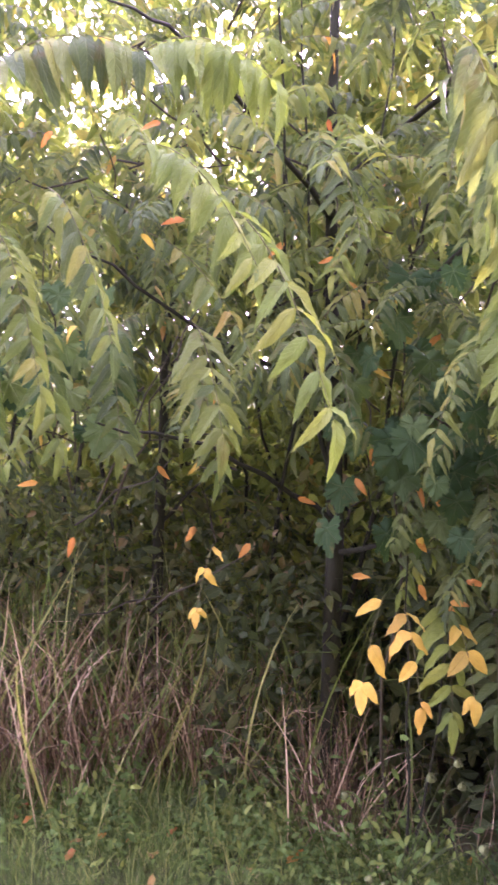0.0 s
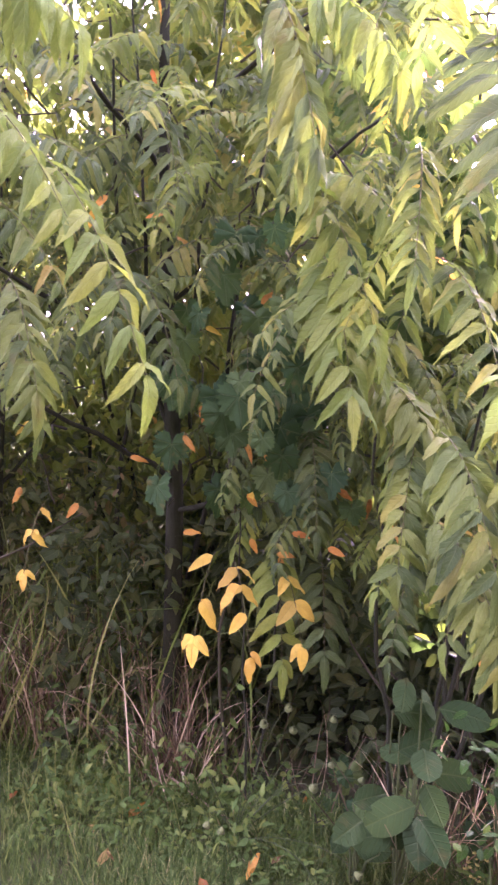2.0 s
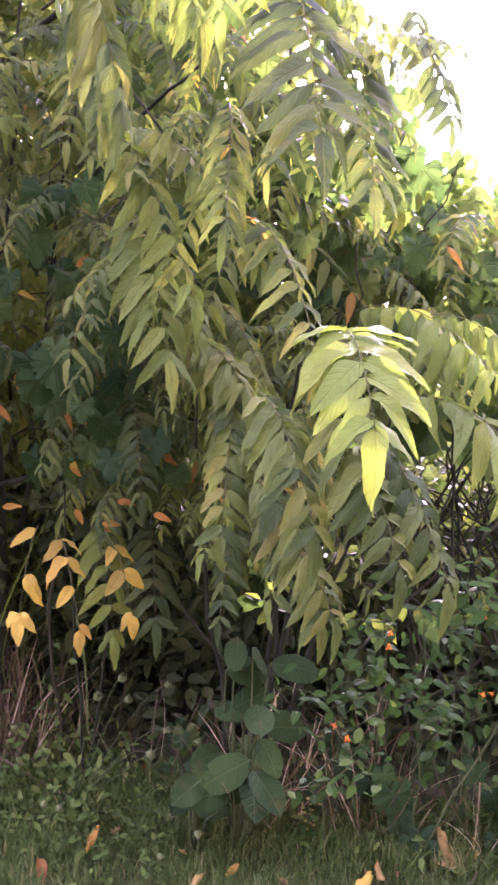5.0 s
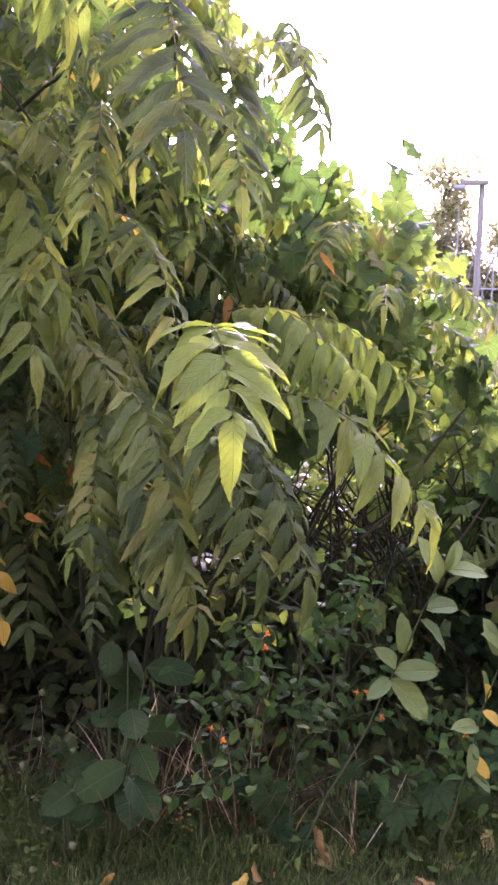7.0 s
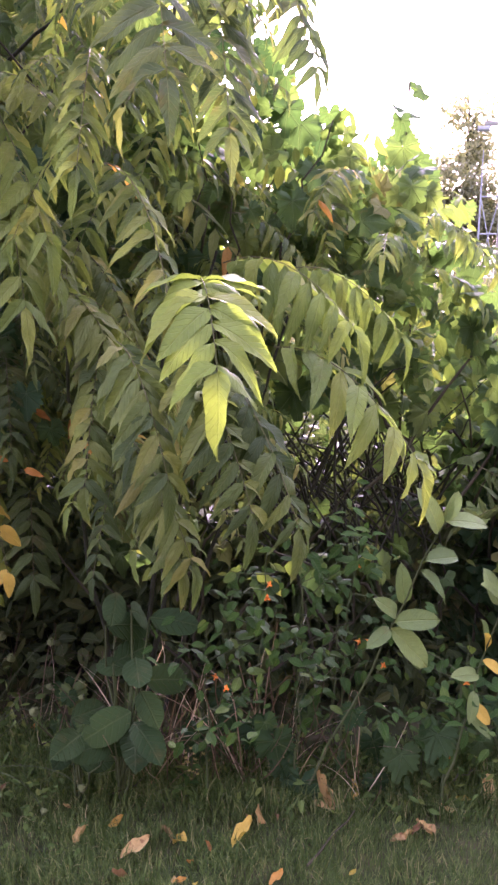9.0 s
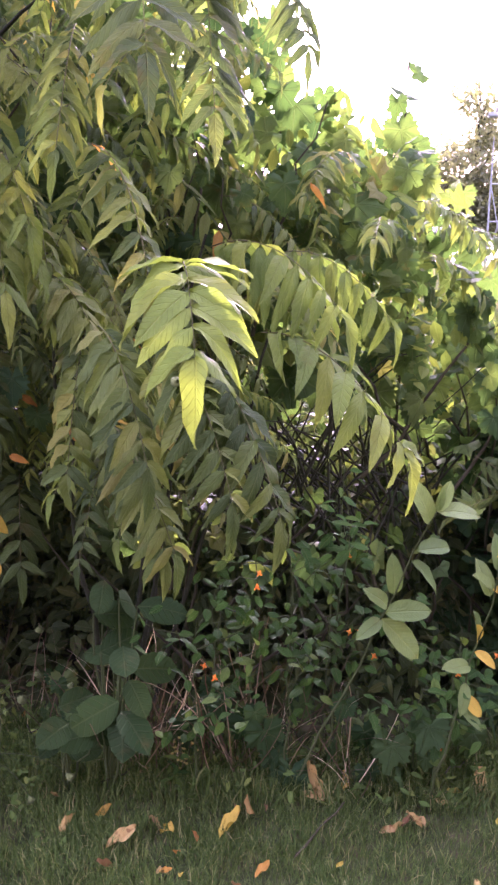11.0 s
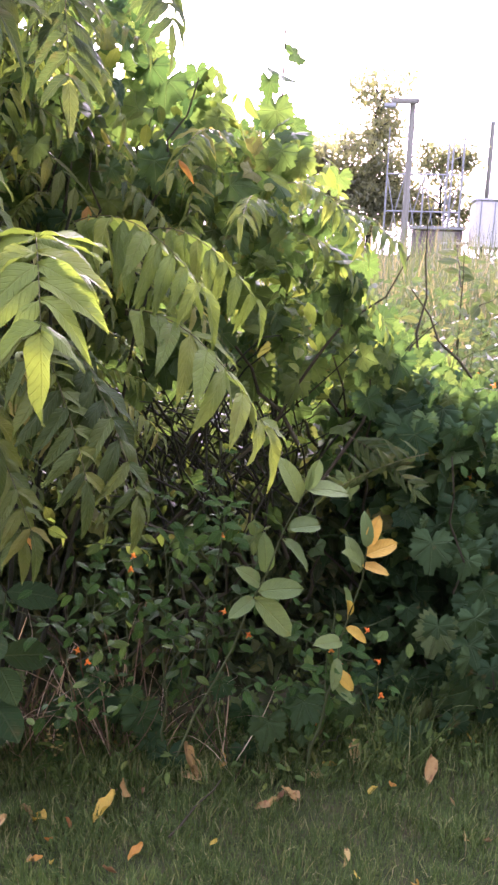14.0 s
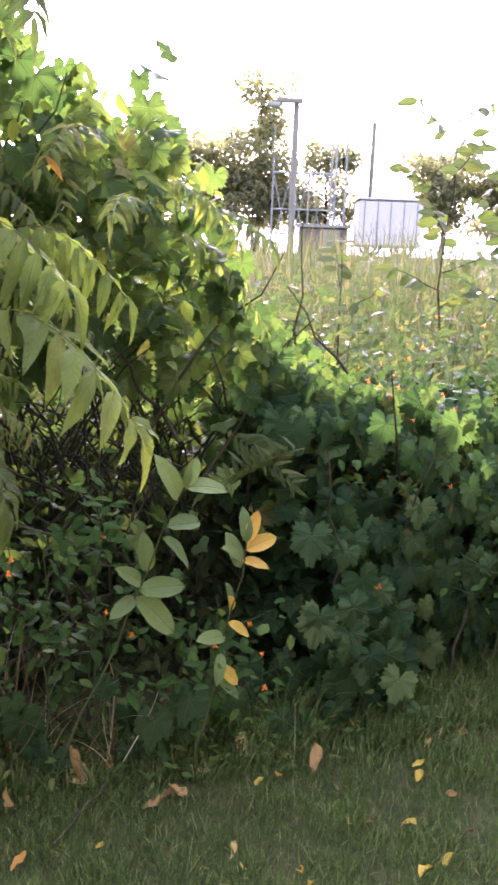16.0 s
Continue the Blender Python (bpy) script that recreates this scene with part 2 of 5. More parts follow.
M_WOOD = plain_material("weathered_pole_wood", (0.1, 0.11, 0.07), (0.17, 0.185, 0.125), 0.85, 3, 30, 0.5, stretch=(4, 4, 0.4))
M_STEEL = plain_material("galvanised_steel", (0.13, 0.155, 0.12), (0.2, 0.23, 0.18), 0.7, 2, 20, 0.1, 0.2)
M_WHITE = plain_material("white_painted_panel", (0.26, 0.29, 0.235), (0.34, 0.37, 0.305), 0.8, 1, 12, 0.05, spread=0.05)
M_SHED = plain_material("brown_shed_board", (0.06, 0.055, 0.045), (0.1, 0.09, 0.075), 0.8, 2, 12, 0.3)


def ground_material():
    n = Net("lawn_soil_and_thatch")
    big, mid, fine = n.noise(1.6, 4.0), n.noise(14.0, 5.0), n.noise(220.0, 4.0)
    col = n.ramp(mid, [(0.3, (0.02, 0.028, 0.012)), (0.5, (0.04, 0.05, 0.018)), (0.7, (0.1, 0.075, 0.04))])
    col = n.mix(n.math("MULTIPLY", fine, 0.7), col, (0.03, 0.05, 0.015, 1))
    col = n.mix(n.math("MULTIPLY", big, 0.3), col, (0.05, 0.065, 0.022, 1))
    p = n.node("BsdfPrincipled", Base_Color=col, Roughness=1.0, Normal=n.bump(n.math("ADD", mid, fine), 0.8, 0.01))
    p.inputs["Specular IOR Level"].default_value = 0.03
    return n.done(p.outputs[0])


M_GROUND = ground_material()


# ---- mesh tools ----
rng = np.random.default_rng(7)


_dice = random.Random(7)


def U(a, b):
    return a + (b - a) * _dice.random()


def leaf(L, W, n=6, peak=0.4, curl=0.15, fold=0.15, tip=1.0, wave=0.0, twist=0.0):
    """Leaf blade along +x, normal +z, with a crease at its midrib. Verts, triangles, uv."""
    V, T, C = [], [], []
    k = math.log(0.5) / math.log(peak)
    for i in range(n + 1):
        u = i / n
        w = max(0.012, math.sin(math.pi * min(1, max(0, u)) ** k) ** (0.8 * tip)) * W / 2
        zc = -curl * L * u * u
        for s in (-1, 0, 1):
            e = abs(s)
            z = zc + fold * w * e + wave * L * e * math.sin(13 * u + 2.1 * s)
            a = twist * u
            y = s * w
            V.append((L * u, y * math.cos(a) - (z - zc) * math.sin(a), zc + (z - zc) * math.cos(a) + y * math.sin(a)))
            C.append((u, 0.5 + 0.5 * s * (w / (W / 2))))
    for i in range(n):
        a = 3 * i
        for j in (0, 1):
            p, q, r, t = a + j, a + 3 + j, a + 4 + j, a + 1 + j
            T += [(p, q, r), (p, r, t)]
    return np.array(V), np.array(T), np.array(C)


LOBE_A = [0.0, 0.2, 0.5, 0.68, 0.9, 1.15, 1.6, 2.1, 2.5, 2.8, 2.95]
LOBE_R = [1.12, 0.86, 0.7, 0.7, 0.86, 0.7, 0.66, 0.7, 0.62, 0.4, 0.14]


def lobed(R, n=40, teeth=0.08, depth=0.2, cup=0.12, seed=0):
    """Wild grape leaf: stalk at the origin, pointed tip along +x, two side lobes, coarse sharp teeth, puckered between the veins."""
    r0 = np.random.default_rng(seed)
    V, T, C = [(0, 0, 0)], [], [(0.35, 0.5)]
    span = 2.95
    for ring in (0.5, 1.0):
        for i in range(n + 1):
            a = -span + 2 * span * i / n
            r = R * float(np.interp(abs(a), LOBE_A, LOBE_R))
            r = R * 0.68 + (r - R * 0.68) * (0.6 + 2 * depth)
            if ring == 1.0:
                r *= 1 + (teeth if i % 2 else -teeth) * r0.uniform(0.6, 1.3)
            r *= ring
            x, y = r * math.cos(a), r * math.sin(a)
            z = -cup * R * (ring ** 2) * (0.6 + 0.4 * math.cos(2.0 * a)) - 0.25 * cup * x * x / R + 0.05 * R * math.cos(7 * a + seed) * ring
            V.append((x, y, z))
            C.append((0.35 + 0.65 * x / R, 0.5 + 0.5 * y / R))
    for i in range(n):
        a, b = 1 + i, 1 + n + 1 + i
        T += [(0, a, a + 1), (a, b, b + 1), (a, b + 1, a + 1)]
    return np.array(V), np.array(T), np.array(C)


def blade(L, W, bend=0.6, n=4, droop=1.0):
    """Grass blade rising along +z and bowing over along +x."""
    V, T, C = [], [], []
    x = z = 0.0
    for i in range(n + 1):
        u = i / n
        w = W / 2 * min(1.0, 0.35 + 2.2 * u) * (1 - u ** 2.2) + 0.0002
        V += [(x, -w, z), (x, w, z)]
        C += [(u, 0.0), (u, 1.0)]
        a = bend * (u ** droop) * 2.2
        x += L / n * math.sin(a)
        z += L / n * math.cos(a)
    for i in range(n):
        a = 2 * i
        T += [(a, a + 1, a + 3), (a, a + 3, a + 2)]
    return np.array(V), np.array(T), np.array(C)


def tube(points, radii, sides=6):
    """A tapering round stem through the points."""
    P = [Vector(p) for p in points]
    V, T, C = [], [], []
    ref = Vector((0.3, 0.9, 0.2))
    for i, p in enumerate(P):
        d = (P[min(i + 1, len(P) - 1)] - P[max(i - 1, 0)]).normalized()
        s = d.cross(ref)
        s = s.normalized() if s.length > 1e-4 else d.orthogonal().normalized()
        b = d.cross(s)
        r = radii[i] if hasattr(radii, "__len__") else radii
        for k in range(sides):
            a = 2 * math.pi * k / sides
            V.append(p + (s * math.cos(a) + b * math.sin(a)) * r)
            C.append((i / max(1, len(P) - 1), k / sides))
    for i in range(len(P) - 1):
        for k in range(sides):
            a, b = i * sides + k, i * sides + (k + 1) % sides
            T += [(a, b, b + sides), (a, b + sides, a + sides)]
    return np.array([tuple(v) for v in V]), np.array(T), np.array(C)


def box(sx, sy, sz):
    """A block with bevelled edges, standing on its base centre."""
    bm = bmesh.new()
    bmesh.ops.create_cube(bm, size=1)
    bmesh.ops.scale(bm, vec=(sx, sy, sz), verts=bm.verts)
    bmesh.ops.translate(bm, vec=(0, 0, sz / 2), verts=bm.verts)
    bmesh.ops.bevel(bm, geom=bm.edges[:], offset=min(sx, sy, sz) * 0.06, segments=1, affect="EDGES")
    bmesh.ops.triangulate(bm, faces=bm.faces)
    bm.verts.index_update()
    V = np.array([tuple(v.co) for v in bm.verts])
    T = np.array([[v.index for v in f.verts] for f in bm.faces])
    bm.free()
    return V, T, np.zeros((len(V), 2))


def basis(origin, direction, normal):
    """Matrix whose x goes along direction and whose z is as near as can be to normal."""
    x = Vector(direction).normalized()
    y = Vector(normal).cross(x)
    y = y.normalized() if y.length > 1e-5 else x.orthogonal().normalized()
    z = x.cross(y)
    m = Matrix((x, y, z)).transposed().to_4x4()
    m.translation = origin
    return m


class Soup:
    """Gathers many pieces into one mesh."""

    def __init__(self):
        self.V, self.T, self.C, self.M, self.n = [], [], [], [], 0

    def add(self, piece, m=None, slot=0, scale=1.0):
        V, T, C = piece
        if m is not None:
            A = np.array(m)
            V = (V * scale) @ A[:3, :3].T + A[:3, 3]
        self.V.append(V)
        self.T.append(T + self.n)
        self.C.append(C)
        self.M.append(np.full(len(T), slot))
        self.n += len(V)
        return self

    def add_many(self, piece, places, along, normals, sizes, slot=0):
        """Many copies of one piece: x goes along, z is as near as can be to the normal."""
        if not len(places):
            return self
        V, T, C = piece
        P, X, Z = (np.asarray(a, float) for a in (places, along, normals))
        X = X / np.maximum(np.linalg.norm(X, axis=1, keepdims=True), 1e-9)
        Y = np.cross(Z, X)
        Y = Y / np.maximum(np.linalg.norm(Y, axis=1, keepdims=True), 1e-6)
        R = np.stack([X, Y, np.cross(X, Y)], 1) * np.asarray(sizes, float)[:, None, None]
        n, k = len(P), len(V)
        self.V.append((np.einsum("vj,njc->nvc", V, R) + P[:, None, :]).reshape(-1, 3))
        self.T.append((T[None] + (self.n + k * np.arange(n))[:, None, None]).reshape(-1, 3))
        self.C.append(np.tile(C, (n, 1)))
        self.M.append(np.full(n * len(T), slot))
        self.n += n * k
        return self

    def piece(self):
        return np.concatenate(self.V), np.concatenate(self.T), np.concatenate(self.C)

    def mesh(self, name, *mats, smooth=True):
        V, T, C = self.piece()
        me = bpy.data.meshes.new(name)
        me.vertices.add(len(V))
        me.vertices.foreach_set("co", V.astype(np.float32).ravel())
        me.loops.add(3 * len(T))
        me.loops.foreach_set("vertex_index", T.astype(np.int32).ravel())
        me.polygons.add(len(T))
        me.polygons.foreach_set("loop_start", np.arange(0, 3 * len(T), 3, dtype=np.int32))
        me.polygons.foreach_set("material_index", np.concatenate(self.M).astype(np.int32))
        me.polygons.foreach_set("use_smooth", np.full(len(T), smooth))
        uv = me.uv_layers.new(name="UVMap")
        uv.data.foreach_set("uv", C[T.ravel()].astype(np.float32).ravel())
        for m in mats:
            me.materials.append(m)
        me.update()
        me.validate()
        return me


def mesh_of(name, piece, mat, smooth=True):
    return Soup().add(piece).mesh(name, mat, smooth=smooth)


WORLD = {}


def thing(name, place, label, category, group="", kind=""):
    """An Empty at the thing's base that parents its parts."""
    ob = new(name)
    ob.empty_display_size = 0.05
    ob.location = place
    WORLD[ob.name] = Matrix.Translation(place)
    return tagged(ob, label, category, group, kind)


def part(name, me, parent, m=None, label="", kind=""):
    """A mesh object under a thing or a part; m is its pose in the world."""
    ob = new(name, me)
    m = m if m is not None else Matrix()
    ob.parent = parent
    ob.matrix_basis = WORLD[parent.name].inverted() @ m
    WORLD[ob.name] = m
    return tagged(ob, label, kind=kind)


def single(name, me, m, label, category, group="", kind=""):
    ob = new(name, me)
    ob.matrix_basis = m
    WORLD[ob.name] = m
    return tagged(ob, label, category, group, kind)


# ---- plan: the lawn's edge along the thicket ----
EDGE_X = [-8.0, -0.4, 0.0, 0.35, 0.6, 0.95, 1.4, 1.76, 2.04, 2.55, 4.0, 9.0]
EDGE_Y = [2.95, 2.78, 2.72, 2.55, 2.25, 2.02, 1.78, 1.62, 1.5, 1.34, 1.0, -0.3]


def edge(x):
    return float(np.interp(x, EDGE_X, EDGE_Y))


def height(x, y):
    """The ground: level lawn, a slow rise far behind."""
    far = max(0.0, math.hypot(x, y) - 9.0)
    return min(1.4, far * 0.07) + 0.012 * math.sin(3.1 * x + 1.7 * y) * math.cos(2.3 * y)


def make_ground():
    steps = [-900, -300, -120, -60, -35, -22, -15, -10, -7] + [round(-5 + 0.2 * i, 2) for i in range(61)] + [8.5, 10, 12, 15, 18, 22, 27, 35, 60, 120, 300, 900]
    n = len(steps)
    V = np.array([(x, y, height(x, y)) for y in steps for x in steps])
    T = []
    for j in range(n - 1):
        for i in range(n - 1):
            a = j * n + i
            T += [(a, a + 1, a + n + 1), (a, a + n + 1, a + n)]
    single("ground", mesh_of("ground", (V, np.array(T), V[:, :2]), M_GROUND), Matrix(), "lawn soil with thatch that runs to the horizon", "ground", kind="structure")


make_ground()


# ---- compound leaves (fronds) ----
LEAFLETS = [leaf(1, 0.255, 9, 0.36, c, f, 0.9, w, t) for c, f, w, t in ((0.35, 0.5, 0.025, 0.1), (0.6, 0.7, 0.035, 0.45), (0.5, -0.5, 0.03, -0.5), (0.8, 0.8, 0.04, 0.8), (0.25, 0.4, 0.035, -0.35), (0.7, -0.7, 0.035, 0.6))]
CHEAP = [leaf(1, 0.29, 4, 0.36, c, f, 0.9) for c, f in ((0.15, 0.25), (0.35, -0.3), (0.3, 0.4))]
DOWN = Vector((0, 0, -1))


def rachis(base, tip, arch):
    b, t = Vector(base), Vector(tip)
    c = (b + t) / 2 + Vector((0, 0, arch * (t - b).length))
    return [b * (1 - s) ** 2 + c * 2 * s * (1 - s) + t * s * s for s in [i / 8 for i in range(9)]]


def leaflet_poses(pts, pairs, L, droop, r, start=0.12, upright=False):
    """Poses of the leaflets along a stalk: even pairs that spread like a feather, and one at the tip."""
    out = []
    head = pts[8] - pts[0]
    side = Vector((head.y, -head.x, 0.0))
    side = side.normalized() if side.length > 0.05 * head.length else Vector((1, 0.25, 0)).normalized()
    if upright and abs(head.z) < 0.5 * head.length:
        side = Vector((0.25, -0.35, 0.9)).normalized()
    sweep = r.uniform(0.4, 0.8)
    sag = [droop * r.uniform(0.5, 1.3), droop * r.uniform(0.5, 1.3)]
    for i in range(pairs):
        s = start + (0.97 - start) * i / max(1, pairs - 1)
        k = min(7, int(s * 8))
        p = pts[k].lerp(pts[k + 1], s * 8 - k)
        tan = (pts[k + 1] - pts[k]).normalized()
        up = side.cross(tan)
        if up.z - 1.5 * up.y < 0:
            up = -up
        grow = L * (0.72 + 0.4 * math.sin(math.pi * (0.15 + 0.8 * s)))
        for n, q in enumerate((-1, 1)):
            d = side * q * r.uniform(0.8, 0.95) + tan * (sweep + r.uniform(-0.15, 0.15)) + DOWN * (sag[n] + r.uniform(-0.18, 0.18))
            nor = up + side * q * (0.5 * sag[n]) + Vector((r.uniform(-.35, .35), r.uniform(-.35, .35), r.uniform(-.1, .4)))
            out.append((basis(p, d, nor), grow * r.uniform(0.88, 1.1)))
    tan = (pts[8] - pts[7]).normalized()
    out.append((basis(pts[8], tan + DOWN * 0.15, side.cross(tan) * (1 if side.cross(tan).z > 0 else -1)), L * 0.95))
    return out


def frond_piece(length, pairs, L, droop, arch, sag, seed, cheap=False):
    """A whole frond from the origin along +x as one piece."""
    r = np.random.default_rng(seed)
    pts = rachis((0, 0, 0), (length, 0, -sag * length), arch)
    s = Soup()
    s.add(tube([tuple(p) for p in pts], [0.002 * (1 - 0.07 * i) for i in range(9)], 4), slot=1)
    for i, (m, size) in enumerate(leaflet_poses(pts, pairs, L, droop, r)):
        s.add((CHEAP if cheap else LEAFLETS)[int(r.integers(3 if cheap else 6))], m, 0, size)
    return s


FRONDS = [frond_piece(U(0.42, 0.55), 11 + i % 3, U(0.085, 0.1), 0.05 + 0.1 * (i % 5), U(0.2, 0.35), U(0.25, 0.95), 40 + i) for i in range(9)]
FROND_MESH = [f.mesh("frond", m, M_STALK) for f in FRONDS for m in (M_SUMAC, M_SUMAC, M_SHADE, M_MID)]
MASS_FRONDS = [frond_piece(U(0.38, 0.5), 8 + i % 2, U(0.085, 0.105), 0.1 + 0.12 * i, U(0.2, 0.35), U(0.2, 0.9), 70 + i, True).piece() for i in range(6)]


def hero_frond(parent, bx, by, bz, tx, ty, tz, pairs, L, mat_key, seed):
    """A frond whose leaflets are pieces of their own."""
    r = np.random.default_rng(seed)
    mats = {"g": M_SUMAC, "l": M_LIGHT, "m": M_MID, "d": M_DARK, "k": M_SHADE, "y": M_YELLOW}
    droop = 0.9 if mat_key.endswith("h") else 0.08 if mat_key[0] == "l" else 0.2
    mat_key = mat_key[0]
    length = (Vector((tx, ty, tz)) - Vector((bx, by, bz))).length
    pts = rachis((bx, by, bz), (tx, ty, tz), 0.1 if mat_key == "d" else 0.3)
    local = [tuple(p - pts[0]) for p in pts]
    m0 = Matrix.Translation(pts[0])
    f = part("frond", mesh_of("frond_stalk", tube(local, [0.0015 * (1 - 0.07 * i) for i in range(9)], 5), M_STALK), parent, m0)
    for m, size in leaflet_poses(pts, pairs + (0 if mat_key == "y" else 4), L, 0.1 if mat_key == "d" else 0.2 if mat_key == "y" else droop, r, upright=mat_key == "d"):
        key = mat_key
        if key == "y" and r.random() < 0.18:
            continue
        part("leaflet", leaflet_mesh(int(r.integers(6)), mats[key]), f, m @ Matrix.Diagonal((size, size * (1.9 if mat_key == "y" else 1.5 if mat_key == "l" else r.uniform(1.0, 1.25)), size, 1)))
    return f


_leaflets = {}


def leaflet_mesh(i, mat):
    if (i, mat.name) not in _leaflets:
        _leaflets[i, mat.name] = mesh_of("leaflet", LEAFLETS[i], mat)
    return _leaflets[i, mat.name]


def stem_line(a, b, n=6, wob=0.03, sag=0.0):
    a, b = Vector(a), Vector(b)
    return [tuple(a.lerp(b, i / n) + Vector((U(-wob, wob), U(-wob, wob), U(-wob, wob))) * (1 if 0 < i < n else 0) - Vector((0, 0, sag * 4 * (i / n) * (1 - i / n)))) for i in range(n + 1)]


# ---- unseen dark wall, added behind the camera to hold back the low sky ----
single("wall_south", mesh_of("wall_south", box(60, 0.3, 9.0), M_SHED, False), pose(4, -5.8, -0.1), "unseen board wall added behind the lawn to block sky light", "wall", kind="structure")

# ---- the sumac tree at the lawn's edge ----
def sumac_tree():
    base = (0.29, 2.82, 0.0)
    tree = thing("sumac_tree", base, "slender dark-barked sumac tree with drooping green fronds", "tree")
    trunk = [(0.29, 2.82, -0.05), (0.295, 2.82, 0.5), (0.3, 2.83, 0.95), (0.285, 2.82, 1.3), (0.27, 2.83, 1.7), (0.255, 2.84, 2.2), (0.26, 2.86, 3.0), (0.3, 2.9, 3.8)]
    part("trunk", mesh_of("trunk", tube(trunk, [0.038, 0.032, 0.03, 0.027, 0.023, 0.018, 0.013, 0.007], 10), M_BARK), tree)
    limbs = [
        ((0.285, 2.82, 1.3), (0.16, 2.75, 1.62), (0.1, 2.7, 2.0), (0.05, 2.6, 2.9)),
        ((0.29, 2.82, 1.15), (0.2, 2.85, 1.5), (0.19, 2.85, 1.95), (0.15, 2.9, 2.8)),
        ((0.27, 2.83, 1.45), (0.0, 2.5, 1.55), (-0.3, 2.25, 1.72), (-0.5, 2.1, 1.85)),
        ((0.29, 2.82, 1.0), (0.05, 2.5, 1.2), (-0.2, 2.2, 1.33), (-0.35, 1.95, 1.38)),
        ((0.28, 2.82, 1.6), (0.5, 2.5, 1.75), (0.65, 2.2, 1.95), (0.75, 1.95, 2.05)),
        ((0.26, 2.84, 2.0), (0.0, 2.4, 2.2), (-0.2, 2.05, 2.3), (-0.3, 1.8, 2.25)),
        ((0.26, 2.84, 2.1), (0.5, 2.4, 2.25), (0.8, 2.0, 2.35), (1.1, 1.85, 2.3)),
        ((0.3, 2.83, 0.9), (0.5, 2.6, 1.0), (0.7, 2.3, 1.15), (0.9, 2.0, 1.2)),
        ((0.29, 2.82, 1.2), (0.36, 2.8, 1.6), (0.4, 2.8, 2.0), (0.45, 2.8, 2.7)),
    ]
    for pts in limbs:
        s = []
        for a, b in zip(pts, pts[1:]):
            s += stem_line(a, b, 3, 0.015)[:-1]
        s.append(pts[-1])
        part("limb", mesh_of("limb", tube(s, [0.0105 * (1 - 0.085 * i) for i in range(len(s))], 6), M_BARK), tree)
    for i in range(70):
        a = Vector((U(-0.6, 1.0), U(2.3, 3.2), U(0.75, 2.5)))
        b = a + Vector((U(-0.4, 0.4), U(-0.45, 0.15), U(-0.15, 0.35)))
        part("twig", mesh_of("twig", tube(stem_line(a, b, 4, 0.02), [0.004, 0.0035, 0.003, 0.0025, 0.0015], 4), M_TWIG), tree)
    heroes = HERO_TREE
    for i, h in enumerate(heroes):
        hero_frond(tree, *h, seed=200 + i)
    return tree


def far_enough(x, y, z):
    """Keeps the way of the camera clear."""
    return math.hypot(x - 0.2, y) > 1.45


HERO_TREE = [
    (-0.06, 1.78, 1.84, 0.15, 1.49, 1.42, 6, 0.105, "m"),
    (-0.23, 1.82, 1.97, 0.01, 1.6, 1.7, 6, 0.1, "m"),
    (-0.12, 1.85, 1.6, -0.05, 1.66, 1.38, 4, 0.09, "g"),
    (-0.43, 1.83, 1.88, -0.26, 1.62, 1.55, 6, 0.085, "gh"),
    (-0.56, 1.9, 1.8, -0.42, 1.72, 1.45, 6, 0.08, "g"),
    (-0.50, 1.60, 2.03, -0.19, 1.50, 2.04, 8, 0.105, "gh"),
    (-0.21, 1.66, 2.10, 0.03, 1.50, 2.00, 8, 0.1, "mh"),
    (0.39, 1.66, 2.14, 0.44, 1.48, 1.82, 7, 0.11, "gh"),
    (0.48, 1.92, 1.87, 0.60, 1.60, 1.50, 8, 0.1, "m"),
    (0.41, 1.86, 2.13, 0.42, 1.51, 1.83, 7, 0.1, "gh"),
    (0.48, 1.75, 2.16, 0.59, 1.51, 1.98, 7, 0.1, "mh"),
    (0.52, 1.90, 1.64, 0.62, 1.64, 1.44, 7, 0.09, "mh"),
    (-0.08, 2.17, 1.06, -0.12, 2.06, 0.91, 3, 0.045, "yh"),
    (0.55, 1.86, 1.67, 0.55, 1.59, 1.38, 7, 0.11, "m"),
    (0.80, 1.58, 2.08, 0.74, 1.33, 1.76, 5, 0.12, "d"),
    (0.98, 1.70, 2.05, 0.91, 1.46, 1.70, 6, 0.1, "d"),
    (1.19, 1.84, 2.17, 1.21, 1.67, 1.88, 6, 0.09, "d"),
    (-0.5, 1.97, 1.64, -0.4, 1.8, 1.34, 5, 0.075, "g"),
    (-0.33, 1.98, 1.62, -0.27, 1.8, 1.34, 5, 0.075, "k"),
    (-0.14, 1.97, 1.54, -0.06, 1.8, 1.3, 4, 0.075, "g"),
    (-0.62, 1.92, 1.58, -0.53, 1.76, 1.3, 4, 0.075, "k"),
    (0.16, 2.1, 1.62, 0.24, 1.92, 1.38, 4, 0.07, "k"),
]
